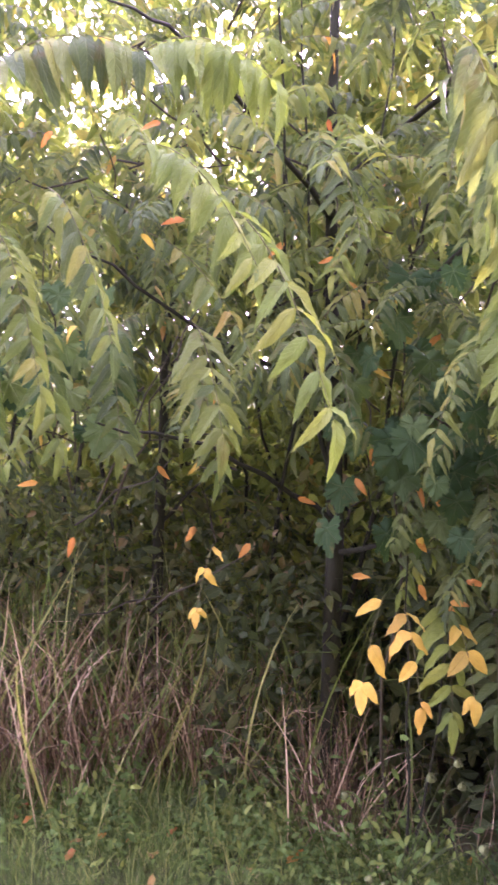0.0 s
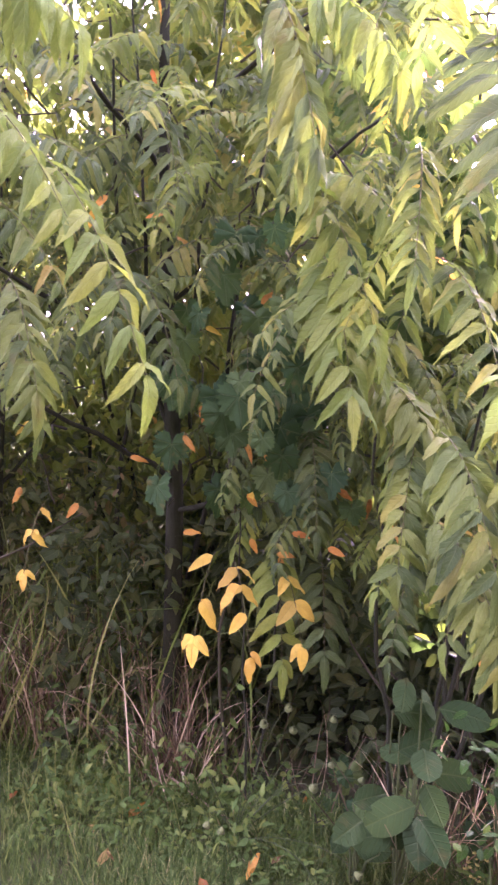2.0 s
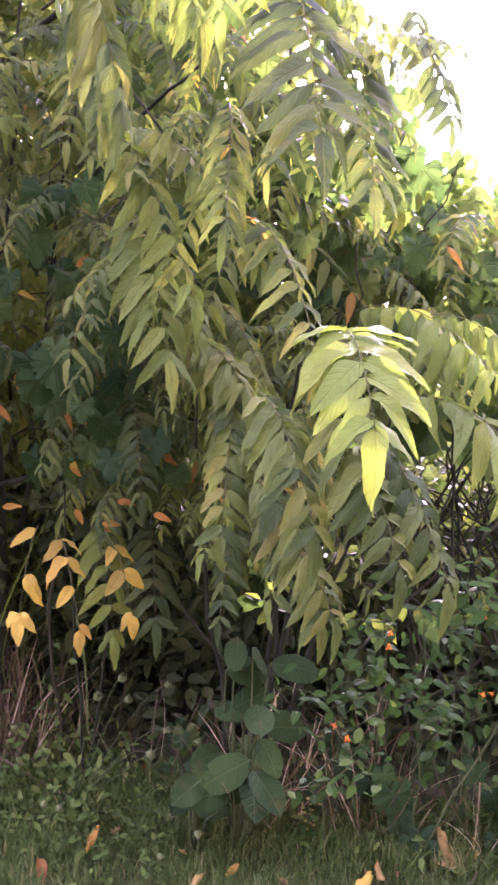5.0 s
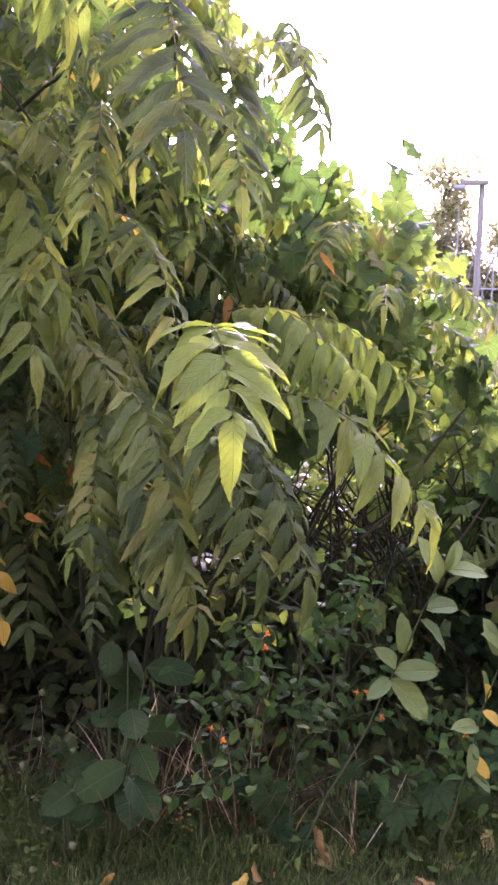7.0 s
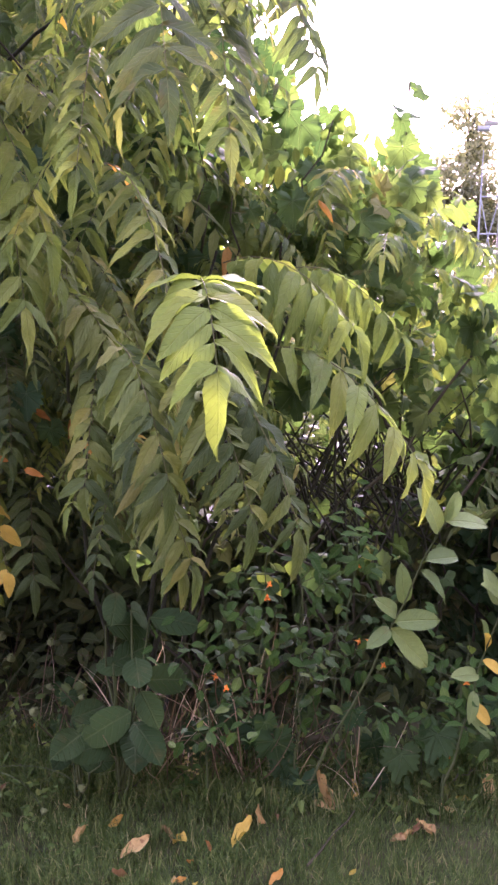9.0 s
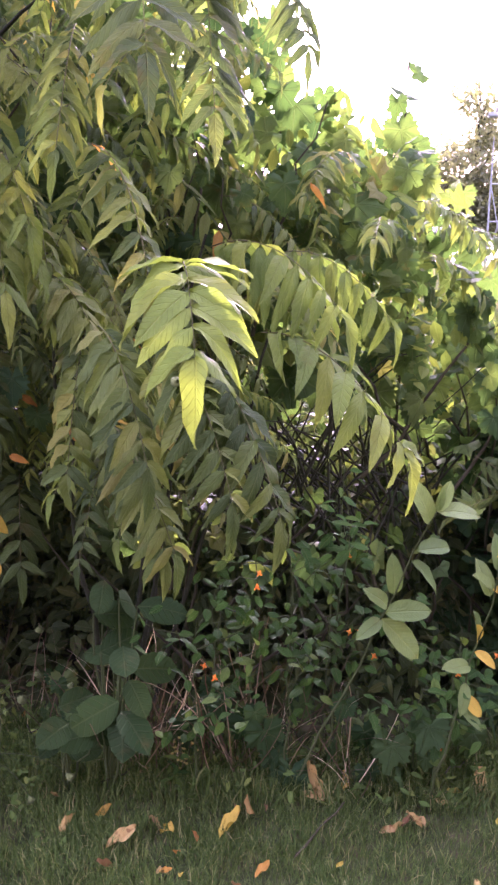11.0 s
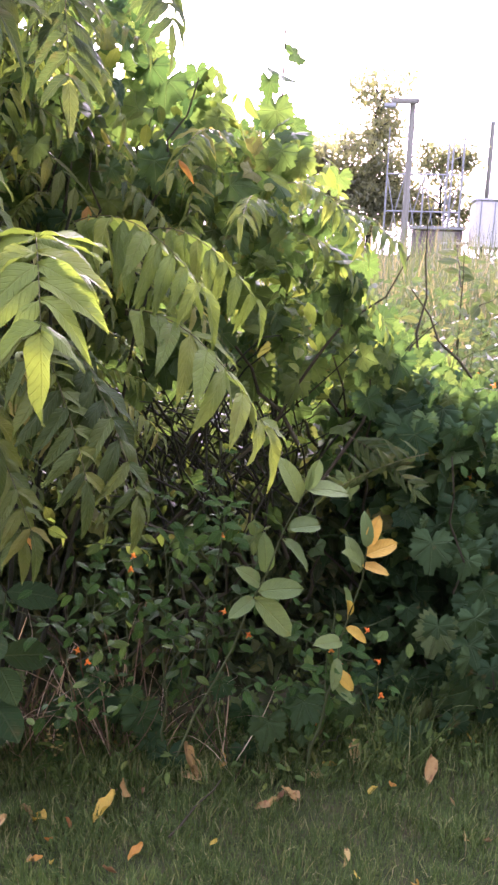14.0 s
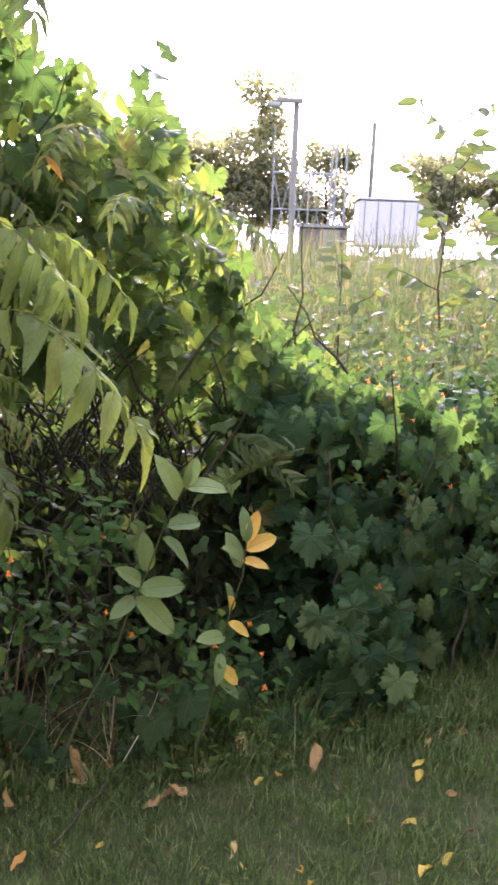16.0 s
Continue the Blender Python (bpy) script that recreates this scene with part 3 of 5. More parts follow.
HERO_BUSH = [
    (0.65, 1.83, 1.40, 0.71, 1.61, 1.32, 5, 0.09, "g"),
    (0.84, 1.45, 1.43, 0.75, 1.14, 1.3, 5, 0.115, "l"),
    (0.86, 1.40, 1.27, 0.92, 1.18, 1.02, 6, 0.095, "k"),
    (0.8, 1.42, 1.3, 0.84, 1.2, 1.05, 7, 0.095, "g"),
    (0.7, 1.5, 1.32, 0.72, 1.28, 1.1, 7, 0.09, "g"),
    (1.04, 1.52, 1.3, 1.19, 1.22, 1.11, 4, 0.115, "m"),
    (1.01, 1.72, 1.47, 1.14, 1.38, 1.35, 6, 0.115, "mh"),
    (0.75, 1.66, 1.11, 0.79, 1.40, 0.90, 7, 0.085, "g"),
    (0.73, 1.62, 1.13, 0.80, 1.37, 0.91, 7, 0.085, "g"),
    (1.15, 1.66, 1.46, 1.28, 1.42, 1.33, 4, 0.09, "mh"),
    (0.65, 1.88, 1.40, 0.77, 1.64, 1.31, 6, 0.1, "mh"),
    (0.86, 1.58, 1.23, 0.74, 1.53, 0.90, 7, 0.085, "g"),
    (0.73, 1.70, 1.31, 0.65, 1.57, 1.03, 7, 0.09, "g"),
    (1.96, 1.6, 0.9, 1.66, 1.66, 0.8, 9, 0.055, "d"),
    (1.84, 1.8, 0.92, 1.88, 1.55, 0.82, 7, 0.055, "d"),
]
HERO_YELLOW = [
    (0.36, 2.16, 0.93, 0.29, 2.02, 0.74, 4, 0.07, "y"),
    (0.41, 2.16, 0.9, 0.43, 2.0, 0.7, 4, 0.068, "y"),
    (0.54, 2.26, 0.90, 0.53, 2.09, 0.64, 3, 0.1, "m"),
    (0.67, 2.25, 0.87, 0.63, 2.04, 0.68, 3, 0.1, "k"),
    (0.41, 2.36, 0.97, 0.62, 2.17, 1.02, 4, 0.08, "k"),
    (0.54, 2.12, 0.88, 0.56, 2.0, 0.72, 3, 0.065, "y"),
]
tree = sumac_tree()


def vine_window(x, y, z):
    """The stretches where grape leaves, not fronds, face the lawn."""
    a = azimuth(x, y)
    return not ((8.0 < a < 17.0 and 0.95 < z < 1.8 and y < 2.2) or (-17.0 < a < -10.0 and 1.3 < z < 1.7 and y < 2.0))


def tree_front(x, y, z):
    return canopy(x, y, z) and vine_window(x, y, z)


def scatter_fronds(parent, count, xs, off, zs, aim=-90, spread=60, scale=(0.8, 1.15), keep=None, single_leaflets=0, key="g"):
    """Fronds at random places; the first ones carry their leaflets as pieces, the rest are joined."""
    done = 0
    while done < count:
        x = U(*xs)
        y = edge(x) + U(*off)
        z = U(*zs)
        if not far_enough(x, y, z) or (keep and not keep(x, y, z)):
            continue
        size, turn = U(*scale), aim + U(-spread, spread)
        if done < single_leaflets:
            reach, a = 0.4 * size * U(0.8, 1.15), radians(turn)
            hero_frond(parent, x, y, z, x + reach * math.cos(a), y + reach * math.sin(a), z - reach * U(0.3, 1.0), 7 + done % 2, 0.095 * size, "gkm"[done % 3] if key == "g" else key, 900 + done)
        else:
            k = int(rng.integers(len(FROND_MESH)))
            m = Matrix.Translation((x, y, z)) @ pose(0, 0, 0, U(-12, 12), U(-20, 20), turn) @ Matrix.Scale(size, 4)
            part("frond", FROND_MESH[k], parent, m, kind="stuff")
        done += 1


def mass_fronds(count, xs, off, zs, keep=None, scale=(0.8, 1.3)):
    s = Soup()
    done = 0
    while done < count:
        x = U(*xs)
        y = edge(x) + U(*off)
        z = U(*zs)
        if keep and not keep(x, y, z):
            continue
        m = Matrix.Translation((x, y, z)) @ pose(0, 0, 0, U(-25, 25), U(-30, 30), U(0, 360))
        s.add(MASS_FRONDS[int(rng.integers(6))], m, 0, U(*scale))
        done += 1
    return s


def azimuth(x, y):
    return math.degrees(math.atan2(x, y))


def canopy(x, y, z):
    """The tall growth ends about 27 degrees to the right, its top sloping down."""
    return azimuth(x - 0.15, y) < 27.5 - 3.0 * max(0, z - 2.0)


scatter_fronds(tree, 300, (-1.3, 1.2), (-0.5, 0.6), (1.55, 2.9), scale=(0.55, 0.95), keep=tree_front, single_leaflets=30)
for i in range(30):
    spot = Vector((U(-0.55, 1.0), U(1.95, 2.45), U(1.05, 2.2)))
    part("leaflet", leaflet_mesh(i % 6, M_YELLOW if i % 2 else M_ORANGE), tree, basis(spot, (U(-1, 1), U(-0.6, 0.3), U(-1, 0)), (U(-.5, .5), -0.8, 0.5)) @ Matrix.Diagonal((0.05, 0.065, 0.05, 1)), "turned leaflet")
scatter_fronds(tree, 44, (-1.3, 0.1), (-0.45, 0.4), (1.4, 1.75), scale=(0.5, 0.75), keep=tree_front, single_leaflets=12)
part("foliage", mass_fronds(430, (-2.2, 1.3), (0.2, 1.2), (1.35, 4.0), canopy, (0.6, 1.05)).mesh("foliage", M_SUMAC), tree, kind="stuff")

# ---- sumac bush beside it, with the bright overhanging fronds ----
bush = thing("sumac_bush", (0.95, 2.2, 0.0), "low sumac bush with bright overhanging yellow-green fronds", "bush")
for a, b in (((0.95, 2.2, 0), (0.9, 1.75, 1.4)), ((0.95, 2.2, 0), (1.05, 1.85, 1.5)), ((1.0, 2.25, 0), (1.3, 1.95, 1.35)), ((0.9, 2.25, 0), (0.7, 1.9, 1.3)), ((1.0, 2.3, 0), (1.2, 2.3, 1.7))):
    part("stem", mesh_of("stem", tube(stem_line(a, b, 8, 0.02), [0.008 - 0.0006 * i for i in range(9)], 6), M_BARK), bush)
for i, h in enumerate(HERO_BUSH):
    hero_frond(bush, *h, seed=300 + i)
scatter_fronds(bush, 62, (0.5, 1.2), (-0.2, 0.35), (1.0, 1.5), scale=(0.45, 0.75), single_leaflets=30)
scatter_fronds(bush, 22, (1.0, 1.9), (0.25, 0.9), (1.35, 1.75), scale=(0.5, 0.8), single_leaflets=12, key="m")
yellow = thing("yellowing_sumac_shoot", (0.5, 2.45, 0.0), "young sumac shoot with yellow and orange leaflets", "shrub")
for a, b in (((0.5, 2.45, 0), (0.45, 2.33, 1.0)), ((0.5, 2.45, 0), (0.6, 2.3, 1.02))):
    part("stem", mesh_of("stem", tube(stem_line(a, b, 6, 0.015), [0.0045 - 0.0004 * i for i in range(7)], 6), M_BARK), yellow)
for i, h in enumerate(HERO_YELLOW):
    hero_frond(yellow, *h, seed=400 + i)
scatter_fronds(yellow, 8, (0.55, 0.95), (-0.05, 0.2), (0.98, 1.2), scale=(0.45, 0.65), single_leaflets=8)
for x, y, z, a in [(0.45, 2.22, 1.07, -0.9), (0.27, 2.12, 0.99, 0.1), (0.53, 2.16, 0.91, -1.4), (0.46, 2.21, 0.95, -1.2), (-0.13, 2.13, 1.11, -2.2), (0.01, 2.07, 1.08, -2.3), (0.36, 2.19, 1.35, -1.2), (0.32, 2.19, 1.31, -1.5), (0.59, 1.89, 1.00, -0.2), (0.49, 2.00, 0.96, 0.1), (0.87, 1.66, 0.82, -1.2), (0.70, 1.78, 1.08, -1.0), (0.53, 2.01, 1.01, 0.0), (0.64, 2.00, 1.12, -0.6)]:
    part("leaflet", leaflet_mesh(int(rng.integers(6)), M_ORANGE), yellow, basis((x, y, z), (math.cos(a), -0.3, math.sin(a)), (U(-.4, .4), -0.8, 0.5)) @ Matrix.Diagonal((0.045, 0.07, 0.045, 1)), "orange turned leaflet")

# ---- the thicket behind ----
thicket = thing("thicket", (-0.4, 4.2, 0.0), "dense green thicket of shrubs and saplings", "thicket", kind="stuff")
SMALL = [leaf(1, 0.5, 4, 0.42, c, f) for c, f in ((0.15, 0.25), (0.3, -0.3), (0.25, 0.4))]
NARROW = [leaf(1, 0.2, 4, 0.4, 0.3, 0.2), leaf(1, 0.12, 4, 0.4, 0.5, 0.1)]
GRAPES = [lobed(1.0, 40, 0.1, 0.14 + 0.05 * i, 0.06 + 0.07 * i, i) for i in range(4)]
GRAPES_CHEAP = [lobed(1.0, 22, 0.06, 0.2, 0.1 + 0.1 * i, 9 + i) for i in range(3)]


def mass_leaves(count, place, templates, size, steep=0.0):
    spots = []
    while len(spots) < count:
        p = place()
        if p is not None:
            spots.append(p)
    P = np.array(spots)
    D = rng.uniform((-1, -1, -1.1), (1, 1, 0.3), (count, 3))
    N = rng.uniform((-0.7, -1.2 - steep, 0.0), (0.7, 0.4 - steep, 1.2), (count, 3))
    S, K = rng.uniform(*size, count), rng.integers(len(templates), size=count)
    s = Soup()
    for k, piece in enumerate(templates):
        s.add_many(piece, P[K == k], D[K == k], N[K == k], S[K == k])
    return s


def behind_left():
    x, z = U(-5.0, 1.6), U(0.0, 5.5)
    y = edge(x) + U(0.9, 4.2)
    if azimuth(x - 0.15, y) > 25 - 3.0 * max(0, z - 2.0):
        return None
    if noise.noise(Vector((x * 1.6, y * 1.6, z * 1.6))) < -0.34:
        return None
    return (x, y, z)


part("foliage", mass_leaves(36000, behind_left, SMALL, (0.06, 0.13)).mesh("foliage", M_SUMAC), thicket, kind="stuff")
part("foliage", mass_fronds(260, (-3.0, 1.2), (0.9, 2.4), (0.5, 4.2), canopy).mesh("foliage", M_SUMAC), thicket, kind="stuff")
for i in range(70):
    x = U(-2.5, 1.6)
    a = Vector((x, edge(x) + U(0.4, 2.5), 0))
    if not canopy(a.x + 0.4, a.y, 2.6):
        continue
    part("stem", mesh_of("stem", tube(stem_line(a, a + Vector((U(-0.5, 0.5), U(-0.4, 0.3), U(1.4, 2.8))), 6, 0.04), [0.014 - 0.0016 * k for k in range(7)], 5), M_BARK), thicket)


def behind_right():
    x, z = U(0.1, 1.7), U(0.9, 3.4)
    y = edge(x) + U(0.9, 3.2)
    return (x, y, z) if azimuth(x - 0.15, y) < 25 - 3.0 * max(0, z - 2.0) else None


part("foliage", mass_leaves(9000, behind_right, SMALL, (0.06, 0.12)).mesh("foliage", M_SUMAC), thicket, kind="stuff")


def under_left():
    x = U(-3.0, 2.3)
    off = U(0.45, 2.6)
    top = 0.74 if x < 0.5 else 0.9 if x < 1.05 else (0.66 if off < 1.0 else 0.86)
    if x < 0.9:
        top += 0.45 * noise.noise(Vector((x * 2.6, off * 2.0, 0.7))) + U(0, 1) ** 4 * 0.5
    z = U(0.0, top)
    return (x, edge(x) + (off if z < 0.2 else max(0.55 if x < 0.7 else 0.75, off)), z)


def under_fine():
    p = under_left()
    return p if p[0] < 0.45 else None


def under_broad():
    p = under_left()
    return p if p[0] >= 0.45 else None


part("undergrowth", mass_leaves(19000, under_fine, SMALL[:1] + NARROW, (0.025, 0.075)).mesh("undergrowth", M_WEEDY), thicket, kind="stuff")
# The dark leaf colour helps paint the shade deep under the thicket.
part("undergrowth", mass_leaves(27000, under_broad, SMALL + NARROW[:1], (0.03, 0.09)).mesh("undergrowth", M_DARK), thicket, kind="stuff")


def under_lit():
    x = U(-2.2, 0.7)
    return (x, edge(x) + U(0.6, 2.0), U(0.55, 1.5))


# Lighter leaves above: light behind the trunk is put into their colour.
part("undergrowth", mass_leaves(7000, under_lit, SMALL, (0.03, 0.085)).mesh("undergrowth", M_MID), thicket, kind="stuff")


def under_right():
    x, z = U(1.3, 3.2), U(0.0, 0.75)
    return (x, edge(x) + U(1.4, 2.6), z)


# Dark leaf colour again deepens the shade low behind the vine.
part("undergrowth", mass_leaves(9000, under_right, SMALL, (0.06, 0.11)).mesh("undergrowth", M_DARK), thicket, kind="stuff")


# ---- grape-covered bush on the right ----
def top_right(x, y):
    az = azimuth(x - 0.35, y + 0.05)
    return float(np.interp(az, [20, 27, 31, 37, 40, 46, 55, 70], [2.3, 1.95, 1.85, 1.68, 1.2, 0.92, 0.85, 0.8]))


vine_bush = thing("grape_covered_bush", (1.9, 2.2, 0.0), "bush overgrown with wild grape vine", "bush")


def vine_spot():
    x = U(0.9, 3.0)
    y = edge(x) + U(0.25, 1.5)
    z = U(0.55, 1.95)
    if z > top_right(x, y) or azimuth(x, y) < 20:
        return None
    if 0.6 < z < 1.1 and 1.15 < x < 2.15:
        return None if U(0, 1) < 0.95 else (x, y, z)
    return (x, y, z)


part("foliage", mass_leaves(1250, vine_spot, GRAPES_CHEAP, (0.04, 0.08)).mesh("foliage", M_GRAPE_LIT), vine_bush, kind="stuff")
part("foliage", mass_leaves(2200, vine_spot, SMALL + NARROW[:1], (0.03, 0.08)).mesh("foliage", M_MID), vine_bush, kind="stuff")
for i in range(80):
    a = Vector((U(1.4, 2.1), edge(1.7) + U(0.4, 0.9), U(0.45, 0.8)))
    part("stem", mesh_of("stem", tube(stem_line(a, a + Vector((U(-0.5, 0.5), U(-0.2, 0.3), U(0.2, 0.5))), 6, 0.012, U(-0.12, 0.02)), [0.0045 - 0.0005 * k for k in range(7)], 4), M_BARK), vine_bush)
for i in range(70):
    x = U(1.1, 2.6)
    a = Vector((x, edge(x) + U(0.35, 1.1), U(0.0, 0.9)))
    part("stem", mesh_of("stem", tube(stem_line(a, a + Vector((U(-0.5, 0.5), U(-0.3, 0.4), U(0.2, 0.7))), 6, 0.025), [0.007 - 0.0008 * k for k in range(7)], 4), M_TWIG), vine_bush)
GRAPE_MESH = [mesh_of("leaf", g, M_GRAPE) for g in GRAPES]


def grape_leaf(parent, p, size, face=(-0.35, -0.8, 0.45), mesh=None):
    d = Vector((U(-0.5, 0.5), U(-0.4, 0.1), -1))
    nor = Vector(face) + Vector((U(-0.4, 0.4), U(-0.4, 0.4), U(-0.3, 0.4)))
    part("leaf", mesh or GRAPE_MESH[int(rng.integers(4))], parent, basis(p, d, nor) @ Matrix.Scale(size, 4))


# Same leaf shapes in the lighter green that paints backlight on upper leaves.
GRAPE_LIT_MESH = [mesh_of("leaf", g, M_GRAPE_LIT) for g in GRAPES]
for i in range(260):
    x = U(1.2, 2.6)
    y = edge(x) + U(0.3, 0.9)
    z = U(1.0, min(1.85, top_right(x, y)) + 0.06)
    grape_leaf(vine_bush, (x, y, z), U(0.045, 0.09), (-0.2, -0.6, 0.8), GRAPE_LIT_MESH[i % 4] if i % 5 else GRAPE_MESH[i % 4])

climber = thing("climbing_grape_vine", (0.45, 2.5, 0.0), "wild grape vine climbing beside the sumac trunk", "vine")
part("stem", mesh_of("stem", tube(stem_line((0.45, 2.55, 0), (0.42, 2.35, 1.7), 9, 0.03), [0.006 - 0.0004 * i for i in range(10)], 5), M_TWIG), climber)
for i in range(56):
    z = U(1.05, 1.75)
    grape_leaf(climber, (U(0.3, 0.62) + 0.25 * U(-0.5, 0.5), U(1.95, 2.35), z), U(0.045, 0.085), (U(-0.9, 0.5), -0.8, U(-0.1, 0.9)), GRAPE_MESH[i % 4] if z < 1.45 or i % 3 else GRAPE_LIT_MESH[i % 4])
for i in range(34):
    grape_leaf(climber, (U(-0.66, -0.3), U(1.95, 2.2), U(1.33, 1.7)), U(0.04, 0.075), (-0.1, -0.8, 0.5), GRAPE_MESH[i % 4] if i % 2 else GRAPE_LIT_MESH[i % 4])
for k in range(4):
    a = Vector((U(-0.6, -0.35), 2.25, U(1.1, 1.3)))
    part("stem", mesh_of("stem", tube(stem_line(a, a + Vector((U(-0.1, 0.25), -0.15, U(0.35, 0.55))), 6, 0.02), [0.004 - 0.0004 * n for n in range(7)], 5), M_TWIG), climber)
upper = thing("sunlit_grape_vine", (1.0, 2.5, 0.0), "wild grape vine with sunlit leaves over the shrubs", "vine")
for k in range(16):
    a = Vector((U(0.75, 1.5), U(2.1, 2.6), U(0.9, 1.3)))
    part("stem", mesh_of("stem", tube(stem_line(a, a + Vector((U(-0.3, 0.3), U(-0.2, 0.1), U(0.4, 0.8))), 7, 0.03), [0.006 - 0.0006 * n for n in range(8)], 5), M_TWIG), upper)
done = 0
while done < 250:
    x, z = U(0.55, 1.75), U(1.4, 2.3)
    y = edge(x) + U(0.05, 0.75)
    if azimuth(x - 0.15, y) < 34 - 12.0 * max(0, z - 1.7):
        grape_leaf(upper, (x, y, z), U(0.04, 0.08), (-0.2, -0.7, 0.7), GRAPE_LIT_MESH[done % 4] if done % 4 else GRAPE_MESH[done % 3])
        done += 1
vine = thing("grape_vine", (2.25, 1.55, 0.0), "wild grape vine with dark lobed leaves hanging to the lawn", "vine")
for a, b in (((2.25, 1.6, 0), (2.0, 1.55, 0.9)), ((2.3, 1.6, 0), (2.4, 1.5, 0.95)), ((2.25, 1.6, 0), (2.1, 1.42, 0.3)), ((2.5, 1.5, 0), (2.7, 1.4, 0.8))):
    part("stem", mesh_of("stem", tube(stem_line(a, b, 8, 0.03), [0.006 - 0.0005 * i for i in range(9)], 5), M_TWIG), vine)
for i in range(330):
    x = U(2.02, 3.1)
    z = U(0.06, 0.98)
    y = edge(x) + 0.06 + 0.25 * abs(math.sin(4 * x + 3 * z)) - 0.14 * math.sin(math.pi * z / 1.0)
    small = U(0, 1) < 0.3
    grape_leaf(vine, (x, y + U(-0.05, 0.12), z), U(0.03, 0.045) if small else U(0.058, 0.095), (U(-0.7, 0.0), -0.8, U(0.1, 0.8)), GRAPE_LIT_MESH[i % 4] if small and i % 2 else None)
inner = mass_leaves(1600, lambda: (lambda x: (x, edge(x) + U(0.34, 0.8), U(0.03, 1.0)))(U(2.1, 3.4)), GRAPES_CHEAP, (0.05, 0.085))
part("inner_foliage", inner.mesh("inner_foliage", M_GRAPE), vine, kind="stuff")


# ---- jewelweed ----
JLEAF = [mesh_of("leaf", leaf(1, 0.52, 5, 0.45, c, f), M_JEWEL) for c, f in ((0.1, 0.2), (0.25, -0.2), (0.2, 0.35))]


def flower_piece():
    """A small hanging trumpet with a spur and spread lips."""
    s = Soup()
    rings = [(0.0, 0.002), (0.25, 0.1), (0.55, 0.22), (0.8, 0.3), (1.0, 0.42)]
    s.add(tube([(r, 0, 0.05 * math.sin(3 * r)) for r, _ in rings], [w for _, w in rings], 8))
    s.add(tube([(0, 0, 0), (-0.2, 0, -0.08), (-0.22, 0, -0.2)], [0.05, 0.035, 0.015], 5))
    for a in (-0.9, 0.9, 3.14):
        s.add(leaf(0.55, 0.5, 4, 0.55, 0.4, 0.2), basis((0.95, 0.25 * math.sin(a), 0.25 * -math.cos(a)), (0.5, math.sin(a), -math.cos(a)), (1, 0, 0)))
    return s.piece()


FLOWER = mesh_of("flower", flower_piece(), M_FLOWER)


def jewelweed(x, y, tall, flowers, z0=0.0, leaves=58, width=0.2):
    plant = thing("jewelweed", (x, y, z0), "leafy jewelweed plant with small orange flowers", "wildflower", "jewelweed along the lawn's edge")
    tips = []
    top = Vector((x + U(-0.05, 0.05), y - 0.05, z0 + tall))
    line = stem_line((x, y, z0), top, 6, 0.015)
    part("stem", mesh_of("stem", tube(line, [0.0036 - 0.0004 * i for i in range(7)], 5), M_GSTEM), plant)
    for i in range(7):
        a = Vector(line[0]).lerp(top, U(0.3, 0.95))
        b = a + Vector((U(-width, width), U(-width, width * 0.4), U(0.02, 0.16)))
        part("branch", mesh_of("branch", tube(stem_line(a, b, 3, 0.01), [0.002, 0.0017, 0.0013, 0.001], 4), M_GSTEM), plant)
        tips += [b, a.lerp(b, 0.5)]
    tips += [top]
    for i in range(leaves):
        p = tips[int(rng.integers(len(tips)))] + Vector((U(-0.05, 0.05), U(-0.06, 0.03), U(-0.08, 0.04)))
        d = Vector((U(-1, 1), U(-1, 0.4), U(-0.6, 0.15)))
        part("leaf", JLEAF[int(rng.integers(3))], plant, basis(p, d, (U(-.3, .3), U(-.7, 0), 1)) @ Matrix.Scale(U(0.022, 0.052), 4))
    for i in range(flowers):
        p = tips[int(rng.integers(len(tips)))] + Vector((U(-0.03, 0.03), U(-0.1, -0.02), U(-0.02, 0.04)))
        part("flower", FLOWER, plant, basis(p, (U(-.6, .6), -1, U(-.3, .1)), (0, 0, 1)) @ Matrix.Scale(0.013, 4), "orange trumpet flower")


for x, y, tall, fl in ((1.12, 1.98, 0.62, 2), (1.3, 1.84, 0.72, 2), (1.22, 1.98, 0.8, 2), (1.42, 1.85, 0.85, 3), (1.05, 1.9, 0.55, 0), (1.66, 1.66, 0.44, 4), (1.75, 1.72, 0.36, 3), (1.5, 2.0, 0.9, 2), (1.62, 1.72, 0.34, 1), (1.35, 1.95, 0.6, 1)):
    jewelweed(x, y, tall, fl)
for i in range(30):
    a, r = radians(U(43, 60)), U(2.75, 4.8)
    jewelweed(0.4 + r * math.sin(a), r * math.cos(a) - 0.1, U(0.85, 1.2), int(rng.integers(2, 6)), leaves=18, width=0.3)
for i in range(7):
    x = U(2.25, 3.1)
    jewelweed(x, edge(x) + U(0.25, 0.6), U(0.95, 1.15), int(rng.integers(2, 5)), leaves=40, width=0.26)
wild = thing("wild_growth", (4.0, 3.5, 0.0), "mixed tall weeds and grasses behind the vine", "weeds", kind="stuff")


def weed_spot():
    a, r = radians(U(-45, 75)), U(3.6, 8.0)
    if a > radians(36):
        r -= 0.7
    top = (0.85 + 0.07 * r) * (1.0 + 0.25 * noise.noise(Vector((9 * a, 1.3 * r, 0.2))))
    return (0.4 + r * math.sin(a), r * math.cos(a) - 0.1, U(0.02, 1.0) * top)


